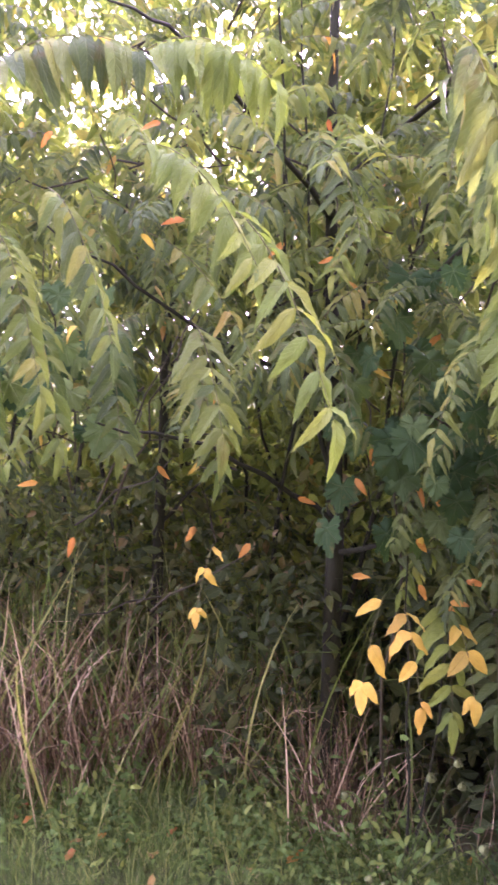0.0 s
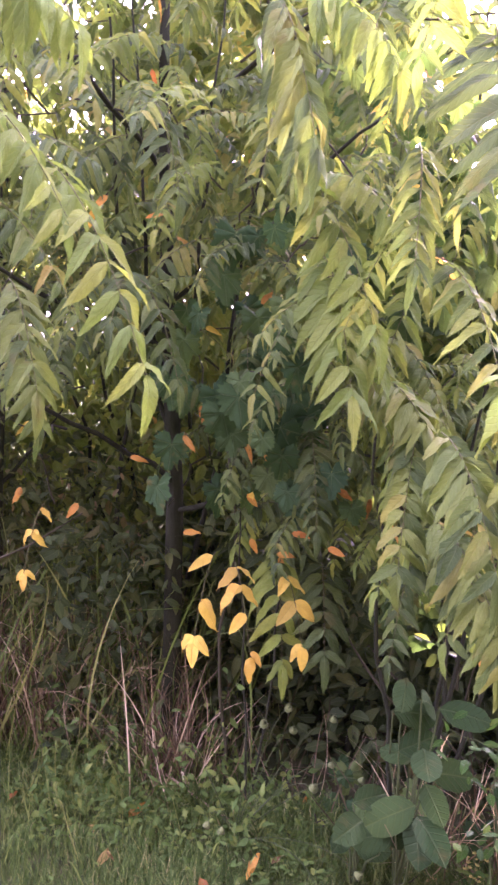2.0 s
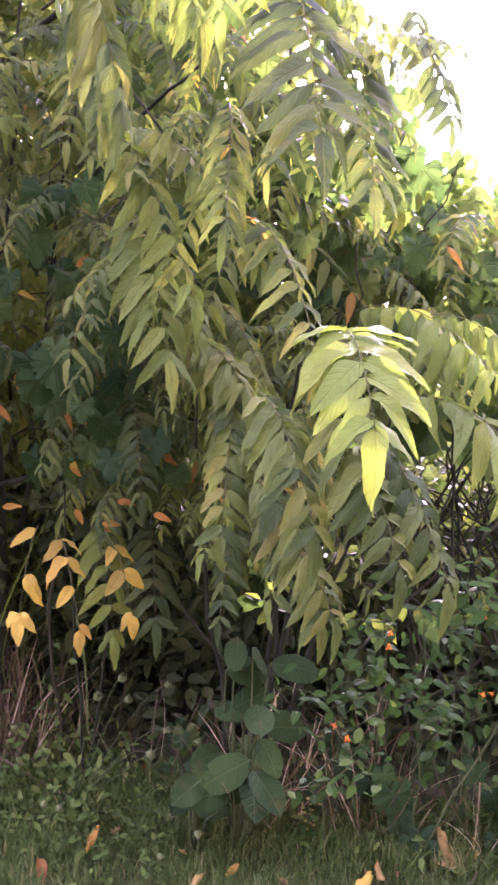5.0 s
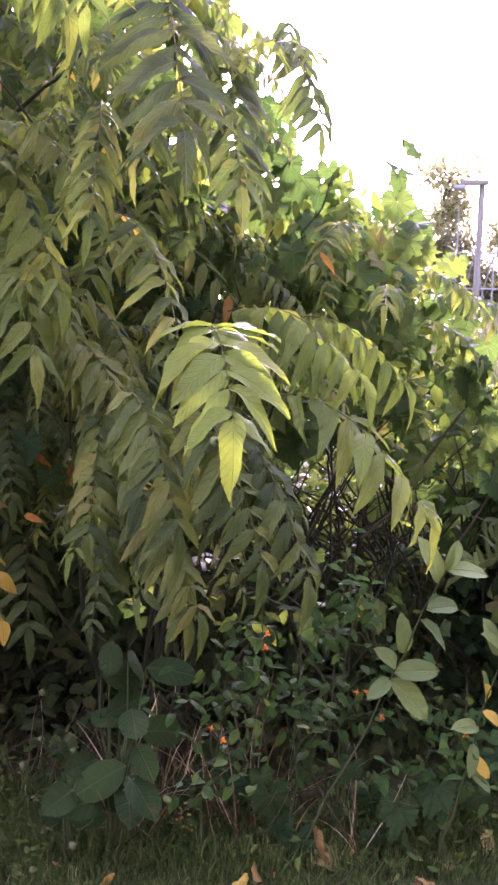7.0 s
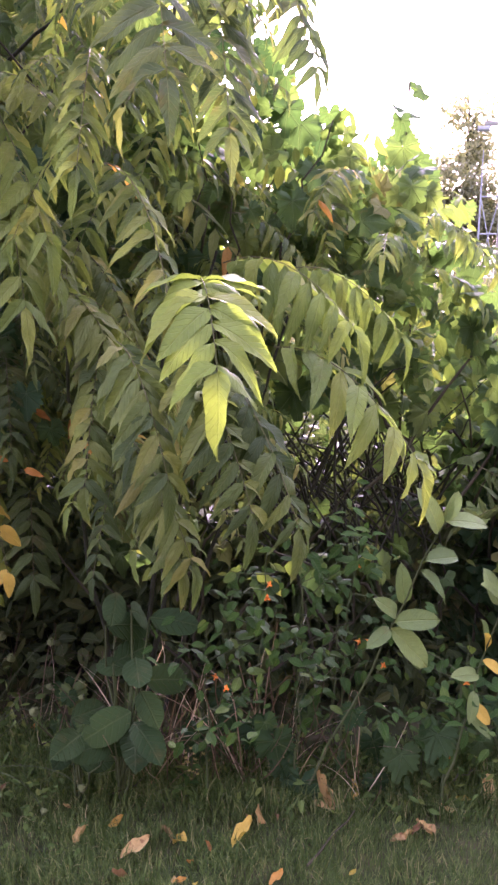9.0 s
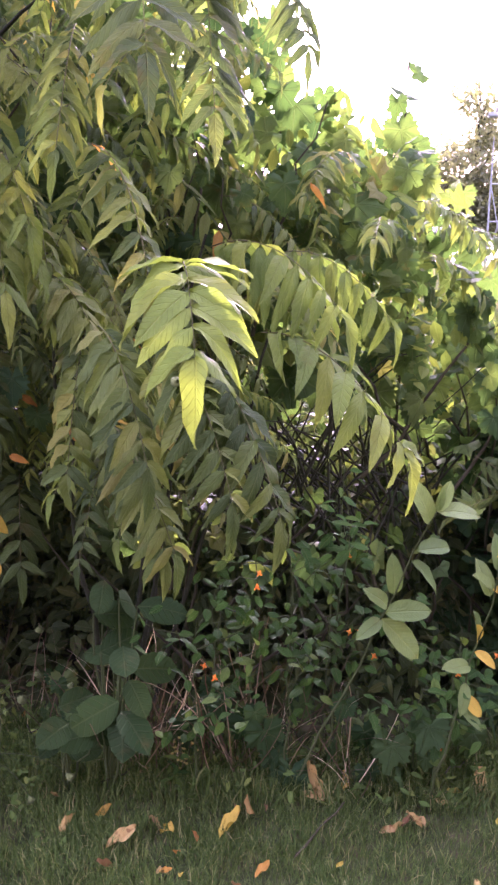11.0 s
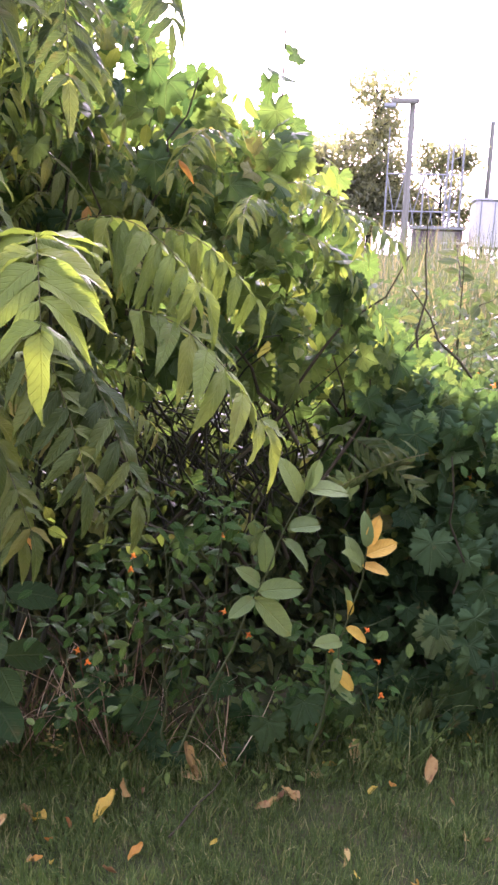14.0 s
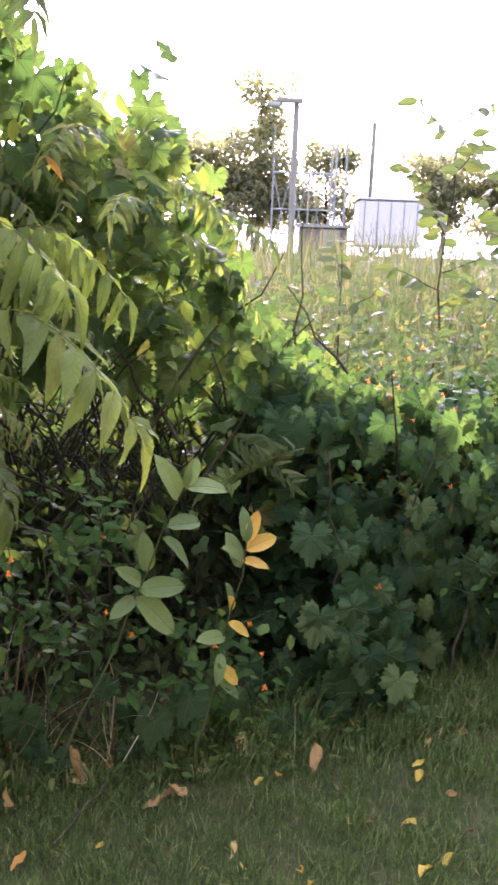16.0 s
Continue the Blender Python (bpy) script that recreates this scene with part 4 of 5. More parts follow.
part("foliage", mass_leaves(44000, weed_spot, [leaf(1, 0.34, 4, 0.4, 0.2, 0.2), leaf(1, 0.22, 4, 0.4, 0.35, 0.2), SMALL[0]], (0.04, 0.09), 0.8).mesh("foliage", M_WILD), wild, kind="stuff")


# ---- milkweed ----
MILK = [leaf(1, 0.42, 8, 0.48, c, f, 0.65, 0.012, t) for c, f, t in ((0.15, 0.3, 0.2), (0.4, 0.25, -0.2), (0.05, 0.6, 0.1))]
MILK_G = [mesh_of("leaf", p, M_MILK) for p in MILK]
MILK_Y = [mesh_of("leaf", p, M_YELLOW) for p in MILK]


def milkweed(foot, top, rows, label):
    plant = thing("milkweed", foot, label, "milkweed", "milkweed plants")
    line = stem_line(foot, top, 8, 0.008)
    part("stem", mesh_of("stem", tube(line, [0.0042 - 0.0003 * i for i in range(9)], 6), M_GSTEM), plant)
    for s, dx, dy, dz, size, yellow_leaf in rows:
        p = Vector(foot).lerp(Vector(top), s)
        mesh = (MILK_Y if yellow_leaf else MILK_G)[int(rng.integers(3))]
        part("leaf", mesh, plant, basis(p, (dx, dy, dz), (-0.3 * dx + U(-.3, .3), -0.7, 0.8 - 0.4 * dz)) @ Matrix.Diagonal((size, size * U(0.9, 1.15), size, 1)), "yellow leaf" if yellow_leaf else "")


milkweed((1.63, 1.63, 0.0), (1.66, 1.47, 0.72), [
    (1.0, -0.1, -0.1, 1, 0.085, 0), (1.0, 0.35, -0.1, 1, 0.085, 1), (0.97, 0.95, -0.3, 0.35, 0.09, 1), (0.93, 0.85, -0.5, -0.1, 0.075, 1), (0.92, -0.8, -0.2, 0.65, 0.1, 0),
    (0.9, -0.25, 0.2, 0.9, 0.1, 0), (0.72, -0.2, -0.2, 0.9, 0.095, 0), (0.68, 0.8, -0.5, -0.45, 0.075, 1), (0.72, -0.3, -0.3, 0.7, 0.07, 1), (0.62, -0.95, -0.3, 0.3, 0.11, 0), (0.5, 0.5, -0.4, -0.6, 0.08, 1), (0.55, -0.4, -0.5, -0.5, 0.08, 0), (0.45, 0.3, -0.6, -0.3, 0.08, 0)],
    "milkweed with yellow upper leaves and chewed green ones")
milkweed((1.3, 1.82, 0.0), (1.49, 1.5, 0.88), [
    (1.0, 0.95, -0.3, 0.05, 0.12, 0), (1.0, 0.1, -0.3, 1, 0.06, 0), (1.0, 0.5, 0.1, 0.8, 0.08, 0), (0.96, -0.35, -0.2, 0.95, 0.12, 0), (0.85, 0.75, -0.4, -0.6, 0.11, 0),
    (0.88, 0.95, 0.1, -0.05, 0.11, 0), (0.74, -0.15, -0.3, 0.9, 0.1, 0), (0.7, -0.5, -0.3, 0.6, 0.09, 0), (0.68, 0.95, -0.4, 0.1, 0.12, 0), (0.66, 0.7, -0.5, -0.75, 0.14, 0), (0.66, -0.85, -0.4, -0.15, 0.1, 0)],
    "leaning milkweed with broad pale green leaves")

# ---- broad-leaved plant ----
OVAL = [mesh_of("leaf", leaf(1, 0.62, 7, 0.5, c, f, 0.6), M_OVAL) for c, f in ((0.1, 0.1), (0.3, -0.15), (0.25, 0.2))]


part("gall", mesh_of("gall", tube([(0, 0, -0.004), (0, 0, -0.003), (0, 0, 0.003), (0, 0, 0.004)], [0.003, 0.0075, 0.0075, 0.003], 12), M_BUD), bush, basis((0.716, 1.13, 1.265), (1, 0.4, 0), (0.3, -1, 0.2)), "pale round gall on a leaf stalk")


def broad_plant(x, y, n, tall, size, label="broad-leaved plant with dull oval leaves"):
    plant = thing("broad_leaved_plant", (x, y, 0), label, "plant")
    for i in range(n):
        h = tall * (0.35 + 0.65 * (i + 0.6) / n)
        a = U(-2.7, 0.2) if i % 3 else U(-3.1, 3.1)
        p = Vector((x + U(-0.05, 0.05), y + U(-0.05, 0.05) - 0.1, h))
        d = Vector((math.cos(a), math.sin(a), U(-0.45, 0.25)))
        part("stalk", mesh_of("stalk", tube(stem_line((x, y, 0), p, 4, 0.012), [0.004, 0.0035, 0.003, 0.0025, 0.002], 4), M_GSTEM), plant)
        part("leaf", OVAL[int(rng.integers(3))], plant, basis(p, d, (U(-.3, .3), -0.75, 0.7)) @ Matrix.Scale(size * U(0.75, 1.15), 4))


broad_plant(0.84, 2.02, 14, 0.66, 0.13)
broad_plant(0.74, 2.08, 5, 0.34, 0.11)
low_vine = thing("creeping_vine", (1.2, 1.8, 0.0), "low lobed leaves creeping along the lawn's edge", "vine")
for i in range(70):
    x = U(0.7, 2.3)
    grape_leaf(low_vine, (x, edge(x) + U(-0.04, 0.25), U(0.05, 0.26)), U(0.035, 0.085), (-0.1, -0.5, 0.9))
for i in range(14):
    x = U(0.7, 2.2)
    part("stem", mesh_of("stem", tube(stem_line((x, edge(x) + 0.1, 0.02), (x + U(-0.3, 0.3), edge(x) + U(-0.05, 0.25), U(0.05, 0.2)), 4, 0.02), 0.002, 4), M_TWIG), low_vine)


# ---- wild carrot with seed heads ----
def seed_head():
    s = Soup()
    for i in range(14):
        a, b = i * 2.4, 0.25 + 0.75 * (i % 5) / 5
        d = Vector((math.cos(a) * b, math.sin(a) * b, 1.0))
        e = d.normalized()
        s.add(tube([(0, 0, 0), tuple(e * 0.5 + Vector((0, 0, 0.05))), tuple(Vector((e.x * 0.75, e.y * 0.75, 0.95)))], [0.05, 0.06, 0.16], 4))
    s.add(tube([(0, 0, 0.0), (0, 0, 0.3), (0, 0, 0.7), (0, 0, 1.02)], [0.12, 0.4, 0.55, 0.25], 8))
    return s.piece()


HEAD = mesh_of("seed_head", seed_head(), M_BUD)


def wild_carrot(x, y, ends):
    plant = thing("wild_carrot", (x, y, 0), "wild carrot with pale closed seed heads on arching stems", "wildflower")
    for ex, ey, ez, up in ends:
        top = Vector((ex, ey, max(ez, 0.1) + 0.12))
        a, b = Vector((x, y, 0.0)), Vector((ex, ey, ez))
        pts = [a * (1 - s) ** 2 + top.lerp(a, 0.25) * 2 * s * (1 - s) + b * s * s for s in [i / 8 for i in range(9)]]
        stem = part("stem", mesh_of("stem", tube([tuple(p) for p in pts], [0.0014 - 0.00006 * i for i in range(9)], 5), M_GSTEM), plant)
        d = (pts[8] - pts[7]).normalized()
        m = basis(pts[8], d, (0, 0, 1)) @ pose(0, 0, 0, 0, 90, 0) @ Matrix.Scale(U(0.016, 0.026), 4)
        part("seed_head", HEAD, stem, m)


wild_carrot(0.45, 2.35, [(0.62, 2.12, 0.28, 1), (0.66, 2.08, 0.36, 1), (0.5, 2.2, 0.42, 1), (0.58, 2.2, 0.4, 1), (0.72, 2.0, 0.1, 1), (0.62, 2.0, 0.06, 1), (0.4, 2.25, 0.1, 1), (0.36, 2.25, 0.12, 1), (0.3, 2.3, 0.32, 1), (0.55, 2.12, 0.5, 1), (0.68, 2.15, 0.45, 1), (0.75, 2.1, 0.3, 1)])

# ---- dry grass tufts and long grass ----
STRAW = [blade(1.0, 0.0095, b, 8, d) for b, d in ((0.25, 1.5), (0.45, 1.2), (0.8, 2.0), (1.2, 3.0), (1.5, 2.5), (0.35, 1.0))]


def tuft(name, x, y, n, tall, spread, mat, label, category="grass"):
    splay = 28 if x < 0.8 else 42
    s = Soup()
    for i in range(n):
        px, py = float(rng.normal(0, spread)), float(rng.normal(0, spread * 0.6))
        s.add(STRAW[int(rng.integers(6))], pose(px, py, 0, U(-1, 1) * splay, U(-1, 1) * splay, U(0, 360)), 0, tall * U(0.4, 1.2))
    single(name, s.mesh(name, mat), Matrix.Translation((x, y, 0)), label, category, kind="stuff")


for x, y, n, tall, sp in ((-0.75, 2.95, 300, 0.74, 0.16), (-0.42, 3.0, 280, 0.72, 0.17), (-1.05, 2.95, 260, 0.76, 0.18), (-0.14, 3.0, 190, 0.66, 0.16), (0.05, 2.9, 110, 0.6, 0.12), (0.27, 2.64, 150, 0.52, 0.06), (0.33, 2.58, 60, 0.42, 0.05), (-0.62, 2.72, 40, 0.4, 0.05), (0.45, 2.66, 16, 0.42, 0.1), (0.64, 2.5, 14, 0.42, 0.1), (0.95, 2.2, 14, 0.42, 0.08), (1.02, 2.06, 44, 0.46, 0.07), (1.14, 1.97, 44, 0.46, 0.07), (1.26, 1.9, 24, 0.46, 0.06), (0.9, 2.16, 30, 0.46, 0.07), (1.45, 1.72, 12, 0.4, 0.05), (0.7, 2.42, 8, 0.4, 0.08), (1.32, 1.88, 6, 0.42, 0.03)):
    tuft("dry_grass_tuft", x, y, n, tall, sp, M_STRAW, "tuft of dry reddish-brown bent grass")
for x, y, n, tall, sp in ((-0.6, 3.1, 200, 0.95, 0.35), (-1.1, 3.1, 120, 0.95, 0.2), (-0.05, 3.0, 160, 0.85, 0.2), (0.12, 2.95, 90, 0.6, 0.15), (-0.4, 2.4, 420, 0.13, 0.35), (0.1, 2.35, 300, 0.13, 0.25), (-0.55, 2.62, 230, 0.26, 0.28), (-0.1, 2.6, 240, 0.26, 0.24), (0.12, 2.5, 160, 0.22, 0.2), (-0.3, 2.45, 240, 0.17, 0.3), (-0.75, 2.5, 200, 0.18, 0.25), (-1.2, 2.8, 70, 0.3, 0.3), (0.35, 2.35, 120, 0.17, 0.14), (0.6, 2.12, 90, 0.15, 0.12), (-0.85, 2.8, 60, 0.4, 0.06), (-0.6, 3.3, 130, 0.75, 0.3), (1.92, 1.53, 60, 0.32, 0.05), (-0.9, 3.3, 200, 0.9, 0.4), (0.1, 3.1, 120, 0.7, 0.3)):
    tuft("green_grass_tuft", x, y, n, tall, sp, M_TALL if x < 0.6 else M_BLADE, "tuft of long green grass beside the thicket")


# ---- mown lawn ----
def lawn():
    blades = [blade(1.0, w, b, 3, 1.2) for b, w in ((0.2, 0.05), (0.5, 0.04), (0.85, 0.045), (1.2, 0.038))]
    near_x, near_y = (-1.6, 0.0, 0.6, 1.2, 2.0, 3.4), (2.1, 1.95, 1.45, 1.0, 0.5, 0.05)
    n = 200000
    x = rng.uniform(-1.6, 3.4, n)
    e = np.interp(x, EDGE_X, EDGE_Y)
    low = np.interp(x, near_x, near_y)
    y = low + (e + 0.22 - low) * rng.random(n)
    clump = np.array([noise.noise(Vector((a * 9, b * 9, 0.3))) for a, b in zip(x, y)])
    patch = np.array([noise.noise(Vector((a * 2.3, b * 2.3, 4.3))) for a, b in zip(x, y)])
    keep = (clump > -0.3) | (rng.random(n) > 0.4)
    x, y, e, clump, patch = (a[keep] for a in (x, y, e, clump, patch))
    n = len(x)
    z = 0.012 * np.sin(3.1 * x + 1.7 * y) * np.cos(2.3 * y)
    tall = rng.uniform(0.026, 0.066, n) * np.where(e - y < 0.1, 1.7, 1.0) * np.maximum(0.72, 1.0 + 0.5 * clump + 0.4 * patch)
    lean, turn, kind = rng.uniform(-0.45, 0.45, (n, 2)), rng.uniform(0, 2 * math.pi, n), rng.integers(4, size=n)
    up = np.column_stack([lean, np.ones(n)])
    out = np.column_stack([np.cos(turn), np.sin(turn), np.zeros(n)])
    out -= up * (out * up).sum(1, keepdims=True) / (up * up).sum(1, keepdims=True)
    P = np.column_stack([x, y, z])
    s = Soup()
    for k, piece in enumerate(blades):
        m = kind == k
        s.add_many(piece, P[m], out[m], up[m], tall[m])
    single("lawn_grass", s.mesh("lawn_grass", M_BLADE), Matrix(), "short mown green lawn grass", "grass", kind="stuff")
    w = Soup()
    for i in range(4200):
        x = U(-1.4, 0.7) if i % 14 else U(0.7, 2.6)
        y = edge(x) - abs(float(rng.normal(0, 0.22 if x < 0.7 else 0.05))) + 0.15
        a = U(0, 6.28)
        w.add(SMALL[int(rng.integers(3))], basis((x, y, U(0.01, 0.07)), (math.cos(a), math.sin(a), U(-0.2, 0.6)), (0, -0.2, 1)), 0, U(0.012, 0.032))
    single("lawn_weeds", w.mesh("lawn_weeds", M_FRESH), Matrix(), "small broad-leaved weeds among the lawn grass", "weeds", kind="stuff")


lawn()
WEED_LEAF = [leaf(1, 0.42, 4, 0.42, c, f) for c, f in ((0.15, 0.25), (0.4, -0.3), (0.3, 0.4))]


def foot_weeds():
    x = U(-1.6, 0.65) if U(0, 1) < 0.86 else U(0.65, 2.2)
    if noise.noise(Vector((x * 6, x * 2.2, 1.7))) < -0.3:
        return None
    z = abs(float(rng.normal(0, 0.06 if x > 0.5 else 0.13)))
    return (x, edge(x) + (U(-0.12, 0.3) if x > 0.5 else U(-0.4, 0.25)) + 0.7 * z, 0.02 + z)


single("foot_weeds", mass_leaves(5600, foot_weeds, WEED_LEAF + [leaf(1, 0.2, 4, 0.4, 0.3, 0.2)], (0.015, 0.045)).mesh("foot_weeds", M_FRESH), Matrix(), "mixed small-leaved weeds along the foot of the thicket", "weeds", kind="stuff")


def trunk_weeds():
    return (U(-0.15, 0.32), U(2.72, 3.1), U(0.05, 0.85))


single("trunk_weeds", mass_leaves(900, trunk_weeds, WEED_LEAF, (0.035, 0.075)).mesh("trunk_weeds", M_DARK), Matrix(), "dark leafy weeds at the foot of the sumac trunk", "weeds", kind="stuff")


def back_weeds():
    x = U(-1.6, 0.25)
    return (x, U(3.0, 3.5), U(0.3, 1.0 + 0.35 * noise.noise(Vector((x * 4, 0.2, 0.4)))))


single("back_weeds", mass_leaves(3600, back_weeds, WEED_LEAF + [leaf(1, 0.16, 4, 0.4, 0.3, 0.2)], (0.025, 0.075)).mesh("back_weeds", M_WEEDY), Matrix(), "dark leafy weeds behind the dry grass", "weeds", kind="stuff")
second = thing("young_tree", (-0.36, 3.3, 0.0), "thin dark trunk of a young tree in the thicket", "tree")
part("trunk", mesh_of("trunk", tube(stem_line((-0.36, 3.3, -0.05), (-0.3, 3.35, 2.4), 8, 0.012), [0.03 - 0.0022 * i for i in range(9)], 8), M_BARK), second)
for i in range(5):
    a = Vector((-0.34, 3.32, 0.9 + 0.28 * i))
    part("limb", mesh_of("limb", tube(stem_line(a, a + Vector((U(-0.5, 0.5), U(-0.3, 0.1), U(0.2, 0.5))), 5, 0.015), [0.01 - 0.0014 * n for n in range(6)], 5), M_BARK), second)


# ---- goldenrod ----
def goldenrod(x, y, tall):
    plant = thing("goldenrod", (x, y, 0), "small goldenrod with a yellow-green flower spike", "wildflower")
    line = stem_line((x, y, 0), (x + 0.02, y - 0.03, tall), 6, 0.006)
    part("stem", mesh_of("stem", tube(line, [0.002 - 0.0002 * i for i in range(7)], 5), M_GSTEM), plant)
    tuft_piece = Soup()
    for k in range(9):
        d = Vector((U(-1, 1), U(-1, 1), U(0.2, 1))).normalized()
        tuft_piece.add(tube([(0, 0, 0), tuple(d * 0.5), tuple(d)], [0.1, 0.22, 0.05], 5))
    spray = tuft_piece.mesh("floret", M_GOLD)
    for i in range(9):
        p = Vector(line[0]).lerp(Vector(line[6]), 0.55 + 0.05 * i) + Vector((U(-0.02, 0.02), U(-0.02, 0.01), 0))
        part("floret", spray, plant, Matrix.Translation(p) @ Matrix.Scale(U(0.005, 0.009), 4))
    for i in range(10):
        a = i * 2.4
        p = Vector(line[0]).lerp(Vector(line[6]), 0.1 + 0.06 * i)
        part("leaf", JLEAF[i % 3], plant, basis(p, (math.cos(a), math.sin(a), 0.2), (0, -0.4, 1)) @ Matrix.Diagonal((0.045, 0.022, 0.045, 1)))


goldenrod(0.99, 1.93, 0.2)
goldenrod(1.02, 1.95, 0.16)
goldenrod(-0.62, 2.95, 0.95)

# ---- fallen leaves and sticks ----
FALLEN = [leaf(1, 0.46, 9, 0.45, c, f, 0.8, 0.07, t) for c, f, t in ((-0.4, 1.0, 0.9), (0.45, 1.1, -0.9), (-0.2, -0.9, 1.4), (-0.6, 1.3, 0.6))]
FALL_MESH = {k: [mesh_of("fallen_leaf", p, m) for p in FALLEN] for k, m in (("b", M_FALLEN), ("y", M_YELLOW), ("o", M_ORANGE))}
LABELS = {"b": "curled dry brown leaf lying on the lawn", "y": "fallen yellow leaf lying on the lawn", "o": "fallen orange leaf lying on the lawn"}


def fallen(x, y, turn, size, key, lift=0.03, tilt=0.0):
    k = int(rng.integers(4))
    single("fallen_leaf", FALL_MESH[key][k], pose(x, y, height(x, y) + lift, U(-28, 28), U(-25, 12), turn) @ Matrix.Scale(size, 4), LABELS[key], "leaf", "fallen leaves on the lawn")


for row in (
    (1.89, 1.42, 40, 0.074, "b"),
    (2.09, 1.22, 10, 0.053, "y"),
    (1.69, 1.71, 60, 0.084, "b"),
    (1.35, 1.72, 110, 0.089, "b"),
    (1.42, 1.74, 70, 0.058, "y"),
    (1.77, 1.58, 60, 0.079, "b"),
    (1.54, 1.53, 100, 0.053, "b"),
    (1.48, 1.55, 10, 0.032, "b"),
    (1.72, 1.47, 0, 0.032, "y"),
    (1.82, 1.20, 60, 0.032, "b"),
    (1.41, 1.83, 80, 0.053, "b"),
    (1.52, 1.84, 20, 0.053, "b"),
    (1.03, 1.69, 15, 0.079, "y"),
    (1.15, 1.74, 90, 0.053, "b"),
    (1.11, 1.77, 40, 0.042, "b"),
    (0.77, 1.90, 10, 0.047, "y"),
    (1.53, 1.53, 100, 0.053, "b"),
    (1.45, 1.55, 0, 0.037, "b"),
):
    fallen(*row)
for row in (
    (1.78, 1.61, 70, 0.063, "b"),
    (0.76, 1.76, 0, 0.074, "b"),
    (0.67, 1.87, 30, 0.053, "b"),
    (0.93, 1.75, 100, 0.063, "y"),
    (1.05, 1.52, 10, 0.047, "o"),
    (0.84, 1.62, 10, 0.042, "b"),
    (-0.46, 2.56, 20, 0.037, "o"),
    (0.03, 2.70, 20, 0.047, "y"),
    (0.14, 2.47, 30, 0.047, "o"),
    (-0.54, 2.45, 0, 0.053, "o"),
    (-0.36, 2.55, 0, 0.032, "o"),
    (0.03, 2.71, 20, 0.037, "y"),
    (0.14, 2.49, 30, 0.053, "o"),
    (0.45, 2.11, 20, 0.063, "o"),
    (0.05, 2.22, 70, 0.053, "b"),
    (0.33, 2.02, 90, 0.063, "o"),
    (0.68, 2.43, 60, 0.053, "o"),
    (1.34, 1.73, 110, 0.089, "b"),
    (0.53, 2.17, 0, 0.032, "b"),
    (-0.24, 2.59, 10, 0.042, "o"),
    (-0.75, 2.74, 0, 0.042, "o"),
):
    fallen(*row)
for i in range(70):
    x = U(-1.2, 2.4)
    y = edge(x) - U(-0.1, 0.75)
    fallen(x, y, U(0, 360), U(0.02, 0.05), "bbboy"[int(rng.integers(5))])
single("dry_stalk", mesh_of("dry_stalk", tube(stem_line((0.2, 2.68, 0.08), (0.46, 2.36, 0.04), 6, 0.006), [0.0045 - 0.0003 * i for i in range(7)], 6), M_DRYSTEM), Matrix(), "pale dry stalk lying on the grass", "stick")
single("twig", mesh_of("twig", tube(stem_line((1.17, 1.55, 0.03), (1.38, 1.67, 0.045), 5, 0.006), [0.0035 - 0.0003 * i for i in range(6)], 6), M_TWIG), Matrix(), "thin brown twig lying on the lawn", "stick")

# ---- goldenrod sprigs and tall sprigs against the sky ----
def sprig(x, y, z0, z1, n, size, mesh_list, label, lean=0.0):
    plant = thing("sapling", (x, y, 0.0), label, "sapling")
    line = stem_line((x, y, z0), (x + lean, y, z1), 8, 0.015)
    part("stem", mesh_of("stem", tube(line, [0.007 - 0.0005 * i for i in range(9)], 5), M_TWIG), plant)
    for i in range(n):
        s = 0.25 + 0.75 * i / n
        k = min(7, int(s * 8))
        p = Vector(line[k]).lerp(Vector(line[k + 1]), s * 8 - k)
        a = i * 2.4
        q = p + Vector((math.cos(a), math.sin(a), 0.2)) * size * 0.5
        part("leaf", mesh_list[i % len(mesh_list)], plant, basis(q, (math.cos(a), math.sin(a), U(-0.6, 0.1)), (U(-.5, .1), -1.0, U(0.2, 0.7))) @ Matrix.Scale(size * U(0.7, 1.1), 4))


sprig(2.0, 2.35, 0.0, 2.1, 22, 0.08, GRAPE_LIT_MESH, "upright grape shoot with bright lobed leaves", -0.07)
LIGHT_OVAL = [mesh_of("leaf", leaf(1, 0.45, 5, 0.45, c, f), M_DARK) for c, f in ((0.15, 0.2), (0.3, -0.2))]


def sapling(x, y, top, boughs, label):
    plant = thing("sapling", (x, y, 0.0), label, "sapling")
    line = stem_line((x, y, 0), (x + U(-0.08, 0.08), y, top), 10, 0.02)
    part("stem", mesh_of("stem", tube(line, [0.011 - 0.0009 * i for i in range(11)], 6), M_TWIG), plant)
    for i in range(boughs):
        s = 0.55 + 0.45 * i / boughs
        a = Vector(line[0]).lerp(Vector(line[10]), s)
        turn = i * 2.4
        b = a + Vector((math.cos(turn), math.sin(turn), U(0.3, 0.9))) * U(0.14, 0.3)
        pts = stem_line(a, b, 4, 0.01)
        bough = part("bough", mesh_of("bough", tube(pts, [0.004, 0.0035, 0.003, 0.002, 0.0012], 5), M_TWIG), plant)
        for k in range(7):
            p = a.lerp(b, 0.25 + 0.75 * k / 6)
            w = turn + (1.2 if k % 2 else -1.2) * (0 if k == 6 else 1)
            part("leaf", LIGHT_OVAL[k % 2], bough, basis(p, (math.cos(w), math.sin(w), U(-0.5, 0.3)), (U(-.6, .2), -1.0, U(0, 0.6))) @ Matrix.Scale(U(0.08, 0.115), 4))


sapling(3.72, 2.65, 2.15, 11, "tall thin sapling with oval leaves against the sky")
